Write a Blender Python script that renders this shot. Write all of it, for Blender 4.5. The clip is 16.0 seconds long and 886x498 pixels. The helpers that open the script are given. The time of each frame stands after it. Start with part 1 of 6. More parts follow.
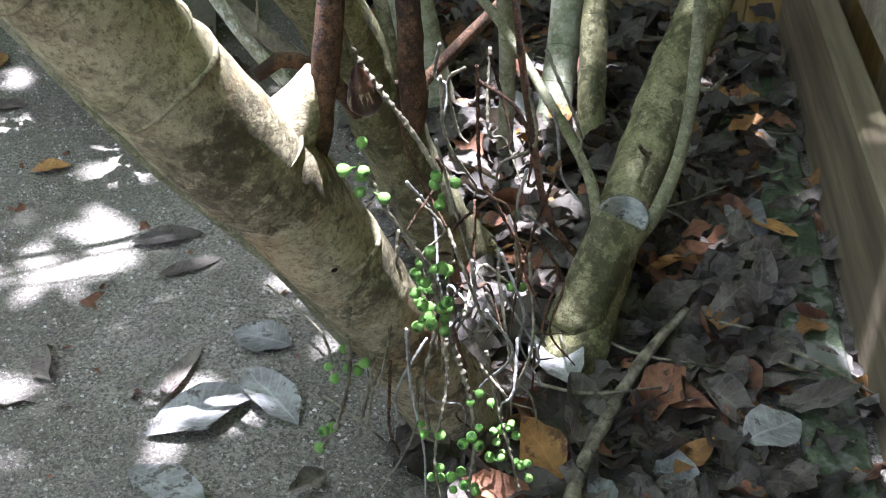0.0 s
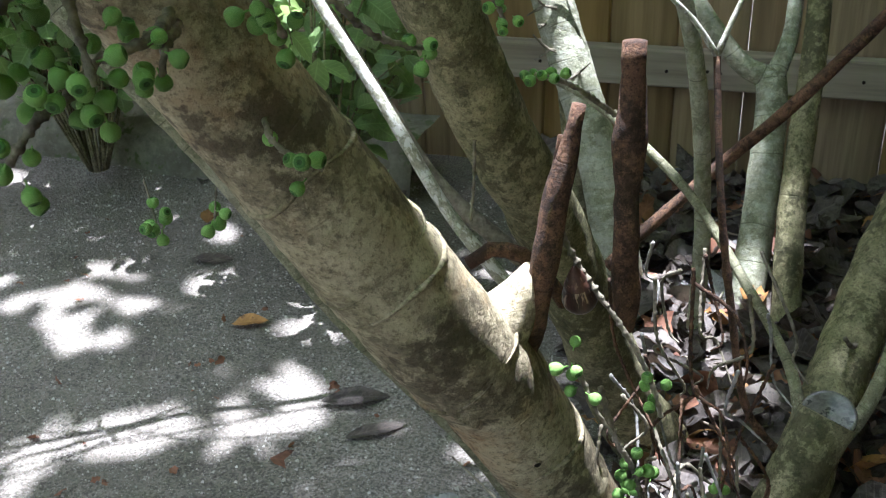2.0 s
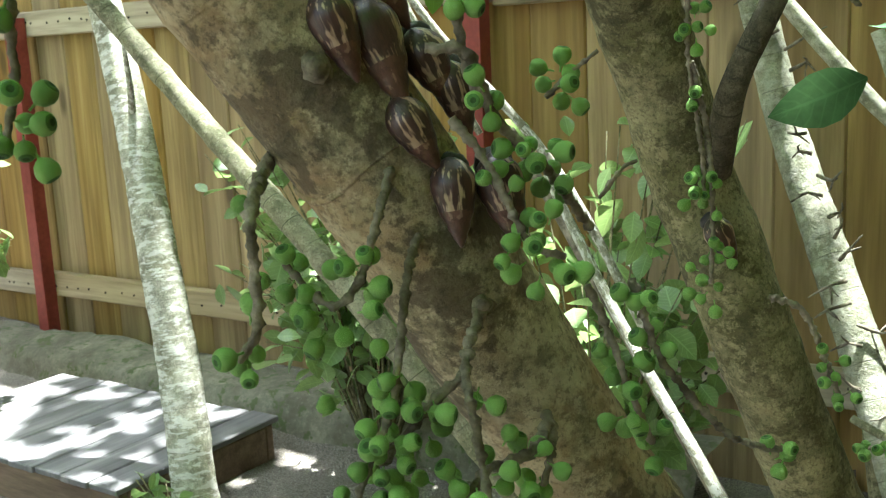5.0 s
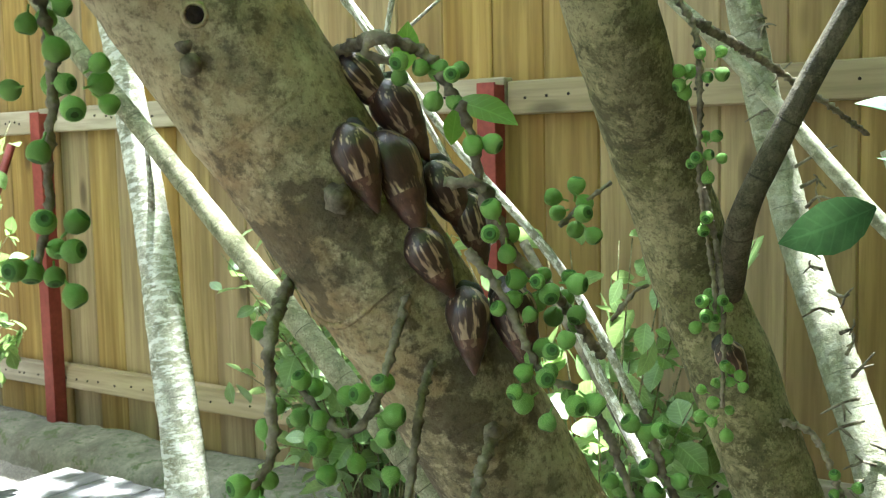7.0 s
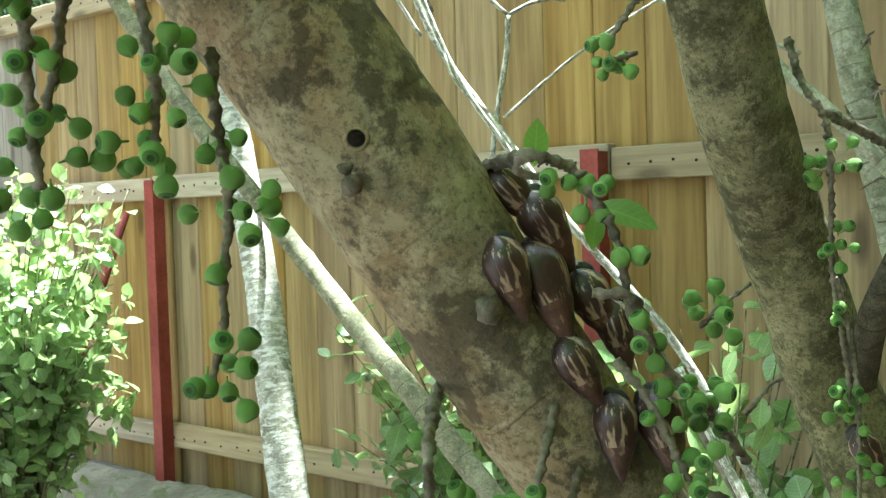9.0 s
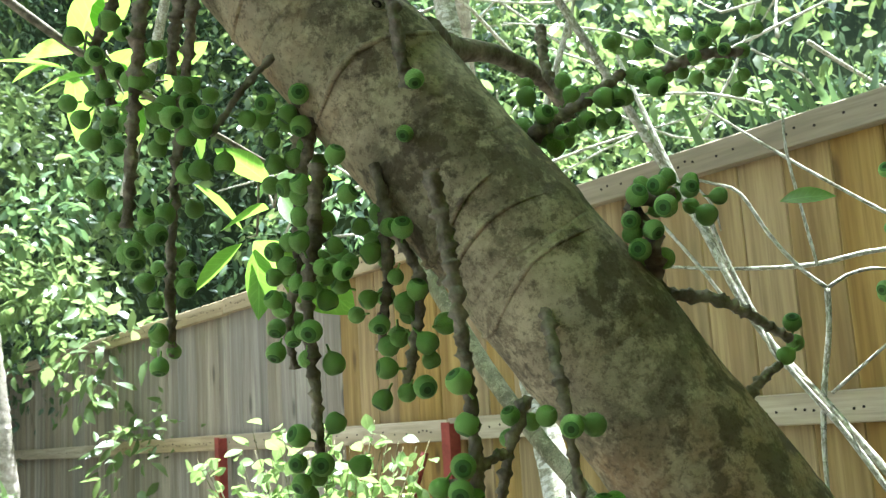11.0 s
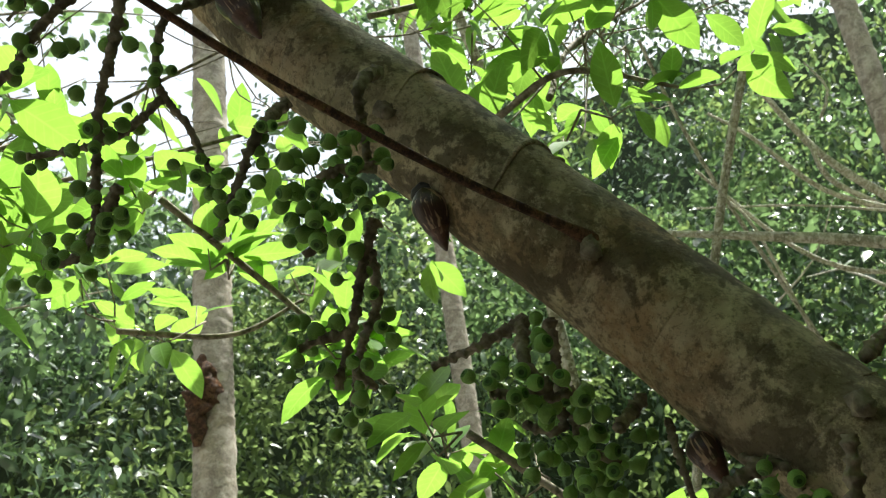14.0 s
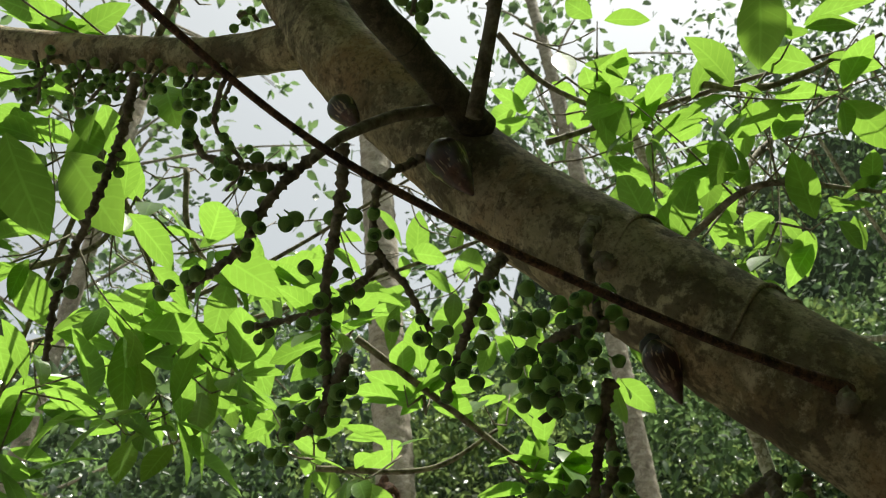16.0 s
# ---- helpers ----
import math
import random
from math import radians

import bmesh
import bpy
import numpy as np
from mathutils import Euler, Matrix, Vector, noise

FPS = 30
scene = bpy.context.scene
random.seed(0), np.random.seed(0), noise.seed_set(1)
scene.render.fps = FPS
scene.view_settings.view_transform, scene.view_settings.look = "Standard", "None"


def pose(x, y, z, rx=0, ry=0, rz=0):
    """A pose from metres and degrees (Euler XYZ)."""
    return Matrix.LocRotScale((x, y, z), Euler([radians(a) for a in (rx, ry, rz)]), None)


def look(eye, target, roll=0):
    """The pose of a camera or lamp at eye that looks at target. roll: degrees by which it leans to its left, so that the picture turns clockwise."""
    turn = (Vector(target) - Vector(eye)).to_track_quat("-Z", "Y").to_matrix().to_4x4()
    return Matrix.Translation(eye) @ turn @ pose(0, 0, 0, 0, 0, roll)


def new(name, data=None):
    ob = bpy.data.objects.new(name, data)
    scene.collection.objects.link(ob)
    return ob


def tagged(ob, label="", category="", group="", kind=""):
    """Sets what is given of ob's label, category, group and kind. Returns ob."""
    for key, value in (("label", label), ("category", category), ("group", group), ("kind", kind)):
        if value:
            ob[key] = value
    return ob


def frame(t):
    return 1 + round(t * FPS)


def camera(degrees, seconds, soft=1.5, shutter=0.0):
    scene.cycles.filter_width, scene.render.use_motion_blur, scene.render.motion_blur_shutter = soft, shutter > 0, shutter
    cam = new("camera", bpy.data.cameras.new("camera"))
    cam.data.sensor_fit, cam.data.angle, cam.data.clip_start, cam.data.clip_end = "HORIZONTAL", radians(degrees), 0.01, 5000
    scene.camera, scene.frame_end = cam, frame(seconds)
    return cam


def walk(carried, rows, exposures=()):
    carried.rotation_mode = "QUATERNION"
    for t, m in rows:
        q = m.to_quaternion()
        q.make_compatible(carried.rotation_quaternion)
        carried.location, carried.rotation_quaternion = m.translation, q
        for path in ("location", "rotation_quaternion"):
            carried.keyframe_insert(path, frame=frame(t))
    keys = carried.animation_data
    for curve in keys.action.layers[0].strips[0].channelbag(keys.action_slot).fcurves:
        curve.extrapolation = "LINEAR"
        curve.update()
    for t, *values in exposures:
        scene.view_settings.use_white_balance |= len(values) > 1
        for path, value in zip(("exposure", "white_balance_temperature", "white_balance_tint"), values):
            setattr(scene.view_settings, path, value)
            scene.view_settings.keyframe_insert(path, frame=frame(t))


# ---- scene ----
cam = camera(46.73, 16.0, 1.0)
# a small lens, focused on the near trunk
cam.data.dof.use_dof, cam.data.dof.focus_distance, cam.data.dof.aperture_fstop = True, 0.75, 30.0
PATH = [
    (0.0, 0.0098, -0.0159, 0.8393, 54.875, -0.221, 9.304),
    (0.5, 0.0043, -0.0162, 0.8438, 55.784, 0.216, 10.546),
    (1.0, -0.0027, -0.0145, 0.8502, 56.911, 0.472, 12.052),
    (1.5, -0.0124, -0.0089, 0.8587, 59.978, 1.713, 14.834),
    (2.0, -0.0307, -0.0087, 0.8747, 63.144, 1.803, 18.568),
    (2.5, -0.0497, -0.0093, 0.8873, 65.32, 1.765, 23.184),
    (3.0, -0.0611, -0.0139, 0.8996, 67.66, 2.006, 26.561),
    (3.5, -0.0677, -0.0208, 0.9148, 71.554, 1.802, 28.765),
    (4.0, -0.0735, -0.0222, 0.924, 74.073, 1.678, 30.839),
    (4.5, -0.079, -0.023, 0.9337, 76.872, 2.439, 32.02),
    (5.0, -0.0846, -0.0284, 0.9434, 79.286, 2.534, 33.049),
    (7.5, -0.081, -0.0386, 0.965, 85.472, 1.307, 34.243),
    (8.0, -0.0837, -0.0443, 0.9718, 86.278, 1.964, 35.385),
    (10.5, -0.1145, -0.1082, 1.0656, 94.894, 2.162, 48.925),
    (11.0, -0.1189, -0.1286, 1.1076, 99.8, 3.496, 53.964),
    (11.5, -0.1291, -0.1409, 1.1326, 104.633, 3.778, 58.277),
    (12.0, -0.1299, -0.1532, 1.1568, 109.453, 3.316, 62.643),
    (12.5, -0.1316, -0.1689, 1.1707, 113.156, 2.745, 67.613),
    (13.0, -0.1313, -0.1814, 1.1829, 117.942, 2.572, 73.276),
    (13.5, -0.1305, -0.2101, 1.1935, 120.759, 1.492, 77.347),
    (14.0, -0.1211, -0.2359, 1.202, 123.737, 0.803, 81.113),
    (14.5, -0.1059, -0.2478, 1.209, 125.709, 0.268, 83.789),
    (15.0, -0.1045, -0.2496, 1.2151, 126.849, -0.101, 85.441),
    (15.5, -0.1126, -0.2643, 1.2304, 127.708, -1.645, 88.451),
    (16.0, -0.1159, -0.2797, 1.2393, 129.557, -2.023, 90.358),
]
EXPOSURE = [(0.0, 3.1, 5200, 20), (1.5, 2.7, 5200, 18), (3.0, 2.65, 5200, 14), (5.0, 3.15, 5600, 4), (8.0, 3.4, 5400, 2), (10.5, 3.15, 5300, 5), (11.5, 2.65, 5800, 5), (12.5, 2.4, 6300, 7), (13.5, 1.95, 6150, 6), (14.5, 1.25, 6350, 4), (16.0, 0.85, 6600, 3)]
walk(cam, [(t, pose(*p)) for t, *p in PATH], EXPOSURE)

# ---- light ----
world = bpy.data.worlds.new("sky")
scene.world = world
world.use_nodes = True
wn = world.node_tree
sky = wn.nodes.new("ShaderNodeTexSky")
sky.sky_type, sky.sun_disc = "NISHITA", False
SUN = Vector((-0.06, 0.16, 0.98)).normalized()
sky.sun_elevation = math.asin(SUN.z)
sky.sun_rotation = math.atan2(SUN.x, SUN.y)
sky.air_density, sky.dust_density, sky.ozone_density = 1.0, 5.0, 0.6
haze = wn.nodes.new("ShaderNodeHueSaturation")
haze.inputs["Saturation"].default_value = 0.3
wn.links.new(sky.outputs[0], haze.inputs["Color"])
wn.links.new(haze.outputs[0], wn.nodes["Background"].inputs[0])
wn.nodes["Background"].inputs[1].default_value = 0.1
sun = new("sun", bpy.data.lights.new("sun", "SUN"))
sun.data.energy, sun.data.angle, sun.data.color = 5.0, radians(0.5), (1.0, 0.95, 0.86)
sun.matrix_world = look(SUN * 20, (0, 0, 0))


# ---- materials ----
def calc(n, ln, op, a, b=None):
    k = n.new("ShaderNodeMath")
    k.operation = op
    for slot, v in enumerate((a, b)):
        if isinstance(v, (int, float)):
            k.inputs[slot].default_value = v
        elif v is not None:
            ln.new(v, k.inputs[slot])
    return k.outputs[0]


def fade(n, ln, fac, a, b, lo=0.0, hi=1.0):
    r = n.new("ShaderNodeMapRange")
    for slot, v in enumerate((a, b, lo, hi), 1):
        r.inputs[slot].default_value = v
    ln.new(fac, r.inputs[0])
    return r.outputs[0]


def blend(n, ln, fac, a, b):
    k = n.new("ShaderNodeMix")
    k.data_type = "RGBA"
    for slot, v in ((0, fac), (6, a), (7, b)):
        if isinstance(v, float):
            k.inputs[slot].default_value = v
        elif isinstance(v, tuple):
            k.inputs[slot].default_value = (*v, 1)
        else:
            ln.new(v, k.inputs[slot])
    return k.outputs[2]


def speckle(n, ln, vector, scale, detail=4, roughness=0.6):
    k = n.new("ShaderNodeTexNoise")
    k.inputs["Scale"].default_value, k.inputs["Detail"].default_value, k.inputs["Roughness"].default_value = scale, detail, roughness
    ln.new(vector, k.inputs["Vector"])
    return k.outputs[0]


def scaled(n, ln, vector, x, y, z):
    k = n.new("ShaderNodeMapping")
    k.inputs["Scale"].default_value = (x, y, z)
    ln.new(vector, k.inputs[0])
    return k.outputs[0]


def vein_lines(n, ln, strength):
    """The midrib and side veins of a leaf, along its UV map."""
    uv, sep = n.new("ShaderNodeUVMap"), n.new("ShaderNodeSeparateXYZ")
    ln.new(uv.outputs[0], sep.inputs[0])
    across = calc(n, ln, "ABSOLUTE", sep.outputs[1])
    rib = fade(n, ln, across, 0.03, 0.09, 1.0, 0.0)
    run = calc(n, ln, "FRACT", calc(n, ln, "SUBTRACT", calc(n, ln, "MULTIPLY", sep.outputs[0], 8.0), calc(n, ln, "MULTIPLY", across, 1.5)))
    side_vein = fade(n, ln, calc(n, ln, "ABSOLUTE", calc(n, ln, "SUBTRACT", run, 0.5)), 0.04, 0.12, 0.55, 0.0)
    return calc(n, ln, "MULTIPLY", calc(n, ln, "MAXIMUM", rib, side_vein), strength)


def dim(c, k):
    return tuple(v * k for v in c)


def bark(name, dark, light, tint, size=1.0, gap=0.06, ring=0.6, blotch=0.6, speck=0.6, dash=0.0, dash_col=(0.6, 0.58, 0.5), rough=0.8, tinted=0.6, relief=0.8, lichen=0.0, warm=None):
    """Smooth bark: broad tints, blotches, dark specks, thin leaf-scar rings and short cross-wise lenticels along the limb's UV map."""
    m = bpy.data.materials.new(name)
    m.use_nodes = True
    n, ln = m.node_tree.nodes, m.node_tree.links
    bsdf = n["Principled BSDF"]
    tc = n.new("ShaderNodeTexCoord")
    at, uv = tc.outputs["Object"], tc.outputs["UV"]
    col = blend(n, ln, fade(n, ln, speckle(n, ln, at, 10 * size, 5, 0.65), 0.36, 0.64), dark, light)
    col = blend(n, ln, fade(n, ln, speckle(n, ln, at, 4.5 * size, 4, 0.6), 0.42, 0.62, 0.0, tinted), col, tint)
    col = blend(n, ln, fade(n, ln, speckle(n, ln, at, 26 * size, 8, 0.78), 0.48, 0.57, 0.0, blotch), col, dim(dark, 0.7))
    col = blend(n, ln, fade(n, ln, speckle(n, ln, at, 62 * size, 6, 0.75), 0.52, 0.60, 0.0, 0.5), col, tuple(min(0.8, 1.25 * v) for v in light))
    if warm:
        col = blend(n, ln, fade(n, ln, speckle(n, ln, at, 7.0, 5, 0.65), 0.49, 0.62, 0.0, 0.65), col, warm)
    if lichen:
        grey = calc(n, ln, "ADD", calc(n, ln, "MULTIPLY", speckle(n, ln, at, 13.0, 4, 0.6), 0.55), calc(n, ln, "MULTIPLY", speckle(n, ln, at, 52.0, 6, 0.75), 0.45))
        col = blend(n, ln, fade(n, ln, grey, 0.53, 0.57, 0.0, lichen), col, dim(dark, 0.55))
        col = blend(n, ln, fade(n, ln, grey, 0.40, 0.46, lichen * 0.5, 0.0), col, tuple(min(0.8, 1.2 * v) for v in light))
    fine = speckle(n, ln, at, 260 * size, 6, 0.75)
    col = blend(n, ln, fade(n, ln, fine, 0.50, 0.62, 0.0, speck), col, dim(dark, 0.4))
    if dash:
        lent = speckle(n, ln, scaled(n, ln, uv, 48.0 * size, 6.0, 1), 1.0, 4, 0.65)
        col = blend(n, ln, fade(n, ln, lent, 0.51, 0.56, 0.0, dash), col, dash_col)
    sep = n.new("ShaderNodeSeparateXYZ")
    ln.new(uv, sep.inputs[0])
    wander = calc(n, ln, "MULTIPLY", speckle(n, ln, at, 7.0, 2), 0.35)
    turn = calc(n, ln, "FRACT", calc(n, ln, "ADD", calc(n, ln, "MULTIPLY", sep.outputs[0], 1 / gap), wander))
    line = fade(n, ln, calc(n, ln, "ABSOLUTE", calc(n, ln, "SUBTRACT", turn, 0.5)), 0.006, 0.022, 1.0, 0.0)
    line = calc(n, ln, "MULTIPLY", line, fade(n, ln, speckle(n, ln, at, 16.0, 3), 0.40, 0.56))
    col = blend(n, ln, calc(n, ln, "MULTIPLY", line, ring), col, dim(dark, 0.45))
    ln.new(col, bsdf.inputs["Base Color"])
    bsdf.inputs["Roughness"].default_value, bsdf.inputs["Specular IOR Level"].default_value = rough, 0.3
    b = n.new("ShaderNodeBump")
    b.inputs["Strength"].default_value, b.inputs["Distance"].default_value = relief, 0.004
    mid = speckle(n, ln, at, 75 * size, 5, 0.65)
    ln.new(calc(n, ln, "ADD", calc(n, ln, "ADD", calc(n, ln, "MULTIPLY", fine, 0.5), mid), calc(n, ln, "MULTIPLY", line, -0.2)), b.inputs["Height"])
    ln.new(b.outputs[0], bsdf.inputs["Normal"])
    return m


def sawn(name, dark, light, stain, along="z", rough=0.75):
    """Sawn pine: long grain, a few dark knots, weather streaks, and a shade of its own for each board."""
    m = bpy.data.materials.new(name)
    m.use_nodes = True
    n, ln = m.node_tree.nodes, m.node_tree.links
    bsdf = n["Principled BSDF"]
    tc, info, shift = n.new("ShaderNodeTexCoord"), n.new("ShaderNodeObjectInfo"), n.new("ShaderNodeVectorMath")
    shift.operation = "ADD"
    ln.new(tc.outputs["Object"], shift.inputs[0])
    ln.new(calc(n, ln, "MULTIPLY", info.outputs["Random"], 37.0), shift.inputs[1])
    at = shift.outputs[0]
    ax = {"x": (0.06, 1, 1), "y": (1, 0.06, 1), "z": (1, 1, 0.045)}[along]
    grain = speckle(n, ln, scaled(n, ln, at, *[70 * v for v in ax]), 1.0, 5, 0.6)
    broad = speckle(n, ln, scaled(n, ln, at, *[16 * v for v in ax]), 1.0, 3, 0.5)
    col = blend(n, ln, fade(n, ln, broad, 0.35, 0.65), dark, light)
    col = blend(n, ln, fade(n, ln, grain, 0.42, 0.66, 0.0, 0.55), col, dim(dark, 0.6))
    col = blend(n, ln, fade(n, ln, speckle(n, ln, scaled(n, ln, at, *[7 * v ** 0.6 for v in ax]), 1.0, 5, 0.65), 0.52, 0.68, 0.0, 0.55), col, stain)
    knot = n.new("ShaderNodeTexVoronoi")
    knot.inputs["Scale"].default_value = 1.0
    ln.new(scaled(n, ln, at, *[9 if v == 1 else 3.0 for v in ax]), knot.inputs["Vector"])
    near = fade(n, ln, knot.outputs["Distance"], 0.09, 0.2, 1.0, 0.0)
    rgb = n.new("ShaderNodeSeparateColor")
    ln.new(knot.outputs["Color"], rgb.inputs[0])
    spot = calc(n, ln, "MULTIPLY", near, fade(n, ln, rgb.outputs[0], 0.56, 0.60))
    col = blend(n, ln, calc(n, ln, "MULTIPLY", spot, 0.75), col, dim(dark, 0.3))
    hsv = n.new("ShaderNodeHueSaturation")
    ln.new(fade(n, ln, info.outputs["Random"], 0.0, 1.0, 0.84, 1.13), hsv.inputs["Value"])
    ln.new(fade(n, ln, calc(n, ln, "FRACT", calc(n, ln, "MULTIPLY", info.outputs["Random"], 7.3)), 0.0, 1.0, 0.75, 1.15), hsv.inputs["Saturation"])
    ln.new(col, hsv.inputs["Color"])
    ln.new(hsv.outputs[0], bsdf.inputs["Base Color"])
    bsdf.inputs["Roughness"].default_value, bsdf.inputs["Specular IOR Level"].default_value = rough, 0.3
    b = n.new("ShaderNodeBump")
    b.inputs["Strength"].default_value, b.inputs["Distance"].default_value = 0.4, 0.003
    ln.new(grain, b.inputs["Height"])
    ln.new(b.outputs[0], bsdf.inputs["Normal"])
    return m


def surface(name, dark, light, scale=8.0, rough=0.8, bump=0.3, fine=60.0, stretch=(1, 1, 1), spots=None, spot_scale=20.0, spot_size=0.55,
            see=0.0, glow=None, patch=None, grain=0.45, mottle=0.0, pieces=0.0, spec=0.3, depth=0.004, coords="Object", veins=0.0, vein_col=None, sheen=0.0, edge=(0.35, 0.75)):
    """A procedural surface: large blotches, fine grain with relief, spots of a third colour, light that comes through (see)."""
    m = bpy.data.materials.new(name)
    m.use_nodes = True
    t = m.node_tree
    n, ln = t.nodes, t.links
    bsdf = n["Principled BSDF"]
    tc, mp = n.new("ShaderNodeTexCoord"), n.new("ShaderNodeMapping")
    mp.inputs["Scale"].default_value = stretch
    ln.new(tc.outputs[coords], mp.inputs[0])

    def noise_at(s, detail, roughness=0.6):
        k = n.new("ShaderNodeTexNoise")
        k.inputs["Scale"].default_value, k.inputs["Detail"].default_value, k.inputs["Roughness"].default_value = s, detail, roughness
        ln.new(mp.outputs[0], k.inputs["Vector"])
        return k.outputs[0]

    def ramp(fac, a, b):
        r = n.new("ShaderNodeMapRange")
        r.inputs[1].default_value, r.inputs[2].default_value = a, b
        ln.new(fac, r.inputs[0])
        return r.outputs[0]

    def mixed(fac, a, b):
        k = n.new("ShaderNodeMix")
        k.data_type = "RGBA"
        if isinstance(fac, float):
            k.inputs[0].default_value = fac
        else:
            ln.new(fac, k.inputs[0])
        for slot, v in ((6, a), (7, b)):
            if isinstance(v, tuple):
                k.inputs[slot].default_value = (*v, 1)
            else:
                ln.new(v, k.inputs[slot])
        return k.outputs[2]

    big, small = noise_at(scale, 4), noise_at(fine, 6)
    col = mixed(ramp(big, 0.36, 0.64), dark, light)
    col = mixed(ramp(small, *edge), col, mixed(grain, col, tuple(0.45 * v for v in dark)))
    if mottle:
        col = mixed(ramp(noise_at(scale * 4.5, 6, 0.75), 0.48, 0.57), col, mixed(mottle, col, dark))
        col = mixed(ramp(noise_at(scale * 13, 4, 0.7), 0.55, 0.68), col, mixed(mottle * 0.7, col, light))
    if patch:
        col = mixed(ramp(noise_at(scale * 0.35, 5, 0.7), 0.48, 0.66), col, mixed(0.35, col, patch))
    if spots:
        col = mixed(ramp(noise_at(spot_scale, 3, 0.7), spot_size, spot_size + 0.06), col, spots)
    if veins:
        col = mixed(vein_lines(n, ln, veins), col, vein_col or tuple(min(1.0, 1.9 * v) for v in light))
    if pieces:
        info, hsv = n.new("ShaderNodeObjectInfo"), n.new("ShaderNodeHueSaturation")
        geo, both = n.new("ShaderNodeNewGeometry"), n.new("ShaderNodeMath")
        both.operation = "ADD"
        ln.new(info.outputs["Random"], both.inputs[0])
        ln.new(geo.outputs["Random Per Island"], both.inputs[1])
        ln.new(ramp(both.outputs[0], 0.2, 1.8), hsv.inputs["Value"])
        r = hsv.inputs["Value"].links[0].from_node
        r.inputs[3].default_value, r.inputs[4].default_value = 1 - pieces, 1 + pieces
        ln.new(col, hsv.inputs["Color"])
        col = hsv.outputs[0]
    ln.new(col, bsdf.inputs["Base Color"])
    bsdf.inputs["Roughness"].default_value = rough
    bsdf.inputs["Specular IOR Level"].default_value = spec
    bsdf.inputs["Sheen Weight"].default_value = sheen
    if bump:
        b = n.new("ShaderNodeBump")
        b.inputs["Strength"].default_value, b.inputs["Distance"].default_value = bump, depth
        ln.new(small, b.inputs["Height"])
        ln.new(b.outputs[0], bsdf.inputs["Normal"])
    if see:
        tr, mx = n.new("ShaderNodeBsdfTranslucent"), n.new("ShaderNodeMixShader")
        ln.new(mixed(0.55, col, glow or light), tr.inputs[0])
        mx.inputs[0].default_value = see
        ln.new(bsdf.outputs[0], mx.inputs[1])
        ln.new(tr.outputs[0], mx.inputs[2])
        ln.new(mx.outputs[0], n["Material Output"].inputs[0])
    return m


SAND = surface("sand", (0.172, 0.150, 0.122), (0.325, 0.29, 0.245), 3.0, 0.95, 1.0, 210.0, spots=(0.46, 0.43, 0.38), spot_scale=380, spot_size=0.60, grain=0.8, mottle=0.45, depth=0.008, edge=(0.44, 0.58))
BARK = bark("fig_bark", (0.122, 0.096, 0.055), (0.465, 0.395, 0.255), (0.27, 0.235, 0.12), 0.85, 0.062, 0.12, 0.6, 0.55, lichen=0.74, warm=(0.36, 0.22, 0.10), relief=0.75)
BARK_GREEN = bark("mossy_bark", (0.09, 0.085, 0.036), (0.32, 0.285, 0.16), (0.17, 0.16, 0.06), 1.2, 0.08, 0.25, 0.7, 0.6, lichen=0.7)
BARK_PALE = bark("pale_bark", (0.20, 0.19, 0.12), (0.52, 0.50, 0.40), (0.33, 0.32, 0.21), 1.6, 0.045, 0.5, 0.45, 0.5, 0.6, (0.72, 0.71, 0.64), lichen=0.5)
BARK_STEM = bark("smooth_stem", (0.17, 0.17, 0.10), (0.44, 0.43, 0.31), (0.30, 0.31, 0.19), 1.4, 0.06, 0.6, 0.35, 0.4, 0.2, (0.62, 0.61, 0.53), lichen=0.35)
BARK_GREY = bark("grey_green_bark", (0.13, 0.124, 0.066), (0.345, 0.325, 0.215), (0.22, 0.215, 0.11), 1.8, 0.035, 0.8, 0.5, 0.5)
BARK_DARK = bark("dark_bough", (0.045, 0.038, 0.024), (0.15, 0.128, 0.082), (0.09, 0.085, 0.045), 2.0, 0.05, 0.6, 0.6, 0.5)
BARK_DEAD = bark("dead_bark", (0.038, 0.022, 0.014), (0.185, 0.098, 0.052), (0.10, 0.048, 0.028), 2.2, 0.05, 0.4, 0.85, 0.7, 0.0, rough=0.85, lichen=0.6)
TWIG_PALE = surface("lichen_twig", (0.13, 0.12, 0.10), (0.42, 0.40, 0.37), 60.0, 0.85, 0.6, 300.0, depth=0.002)
TWIG = surface("twig_bark", (0.085, 0.071, 0.046), (0.30, 0.262, 0.188), 60.0, 0.85, 0.7, 300.0, depth=0.002)
# the wood's deep shade is put into this dark mottled colour
WOODLAND_SHADE = surface("woodland", (0.02, 0.033, 0.015), (0.07, 0.10, 0.04), 0.9, 0.9, 0.0, 6.0, spots=(0.15, 0.2, 0.08), spot_scale=5.0, spot_size=0.6, mottle=0.7)
FENCE_WOOD = sawn("fence_pine", (0.215, 0.135, 0.045), (0.365, 0.255, 0.10), (0.15, 0.11, 0.05))
FENCE_GREY = sawn("weathered_pine", (0.19, 0.155, 0.11), (0.33, 0.285, 0.215), (0.15, 0.13, 0.10))
RAIL_WOOD = sawn("rail_pine", (0.28, 0.215, 0.12), (0.43, 0.35, 0.225), (0.23, 0.18, 0.105), "x")
GREY_WOOD = sawn("grey_sleeper", (0.17, 0.13, 0.08), (0.34, 0.27, 0.175), (0.13, 0.115, 0.08), "y", 0.85)
RED_STEEL = surface("red_primer", (0.20, 0.035, 0.025), (0.30, 0.06, 0.045), 9.0, 0.55, 0.1, 80.0)
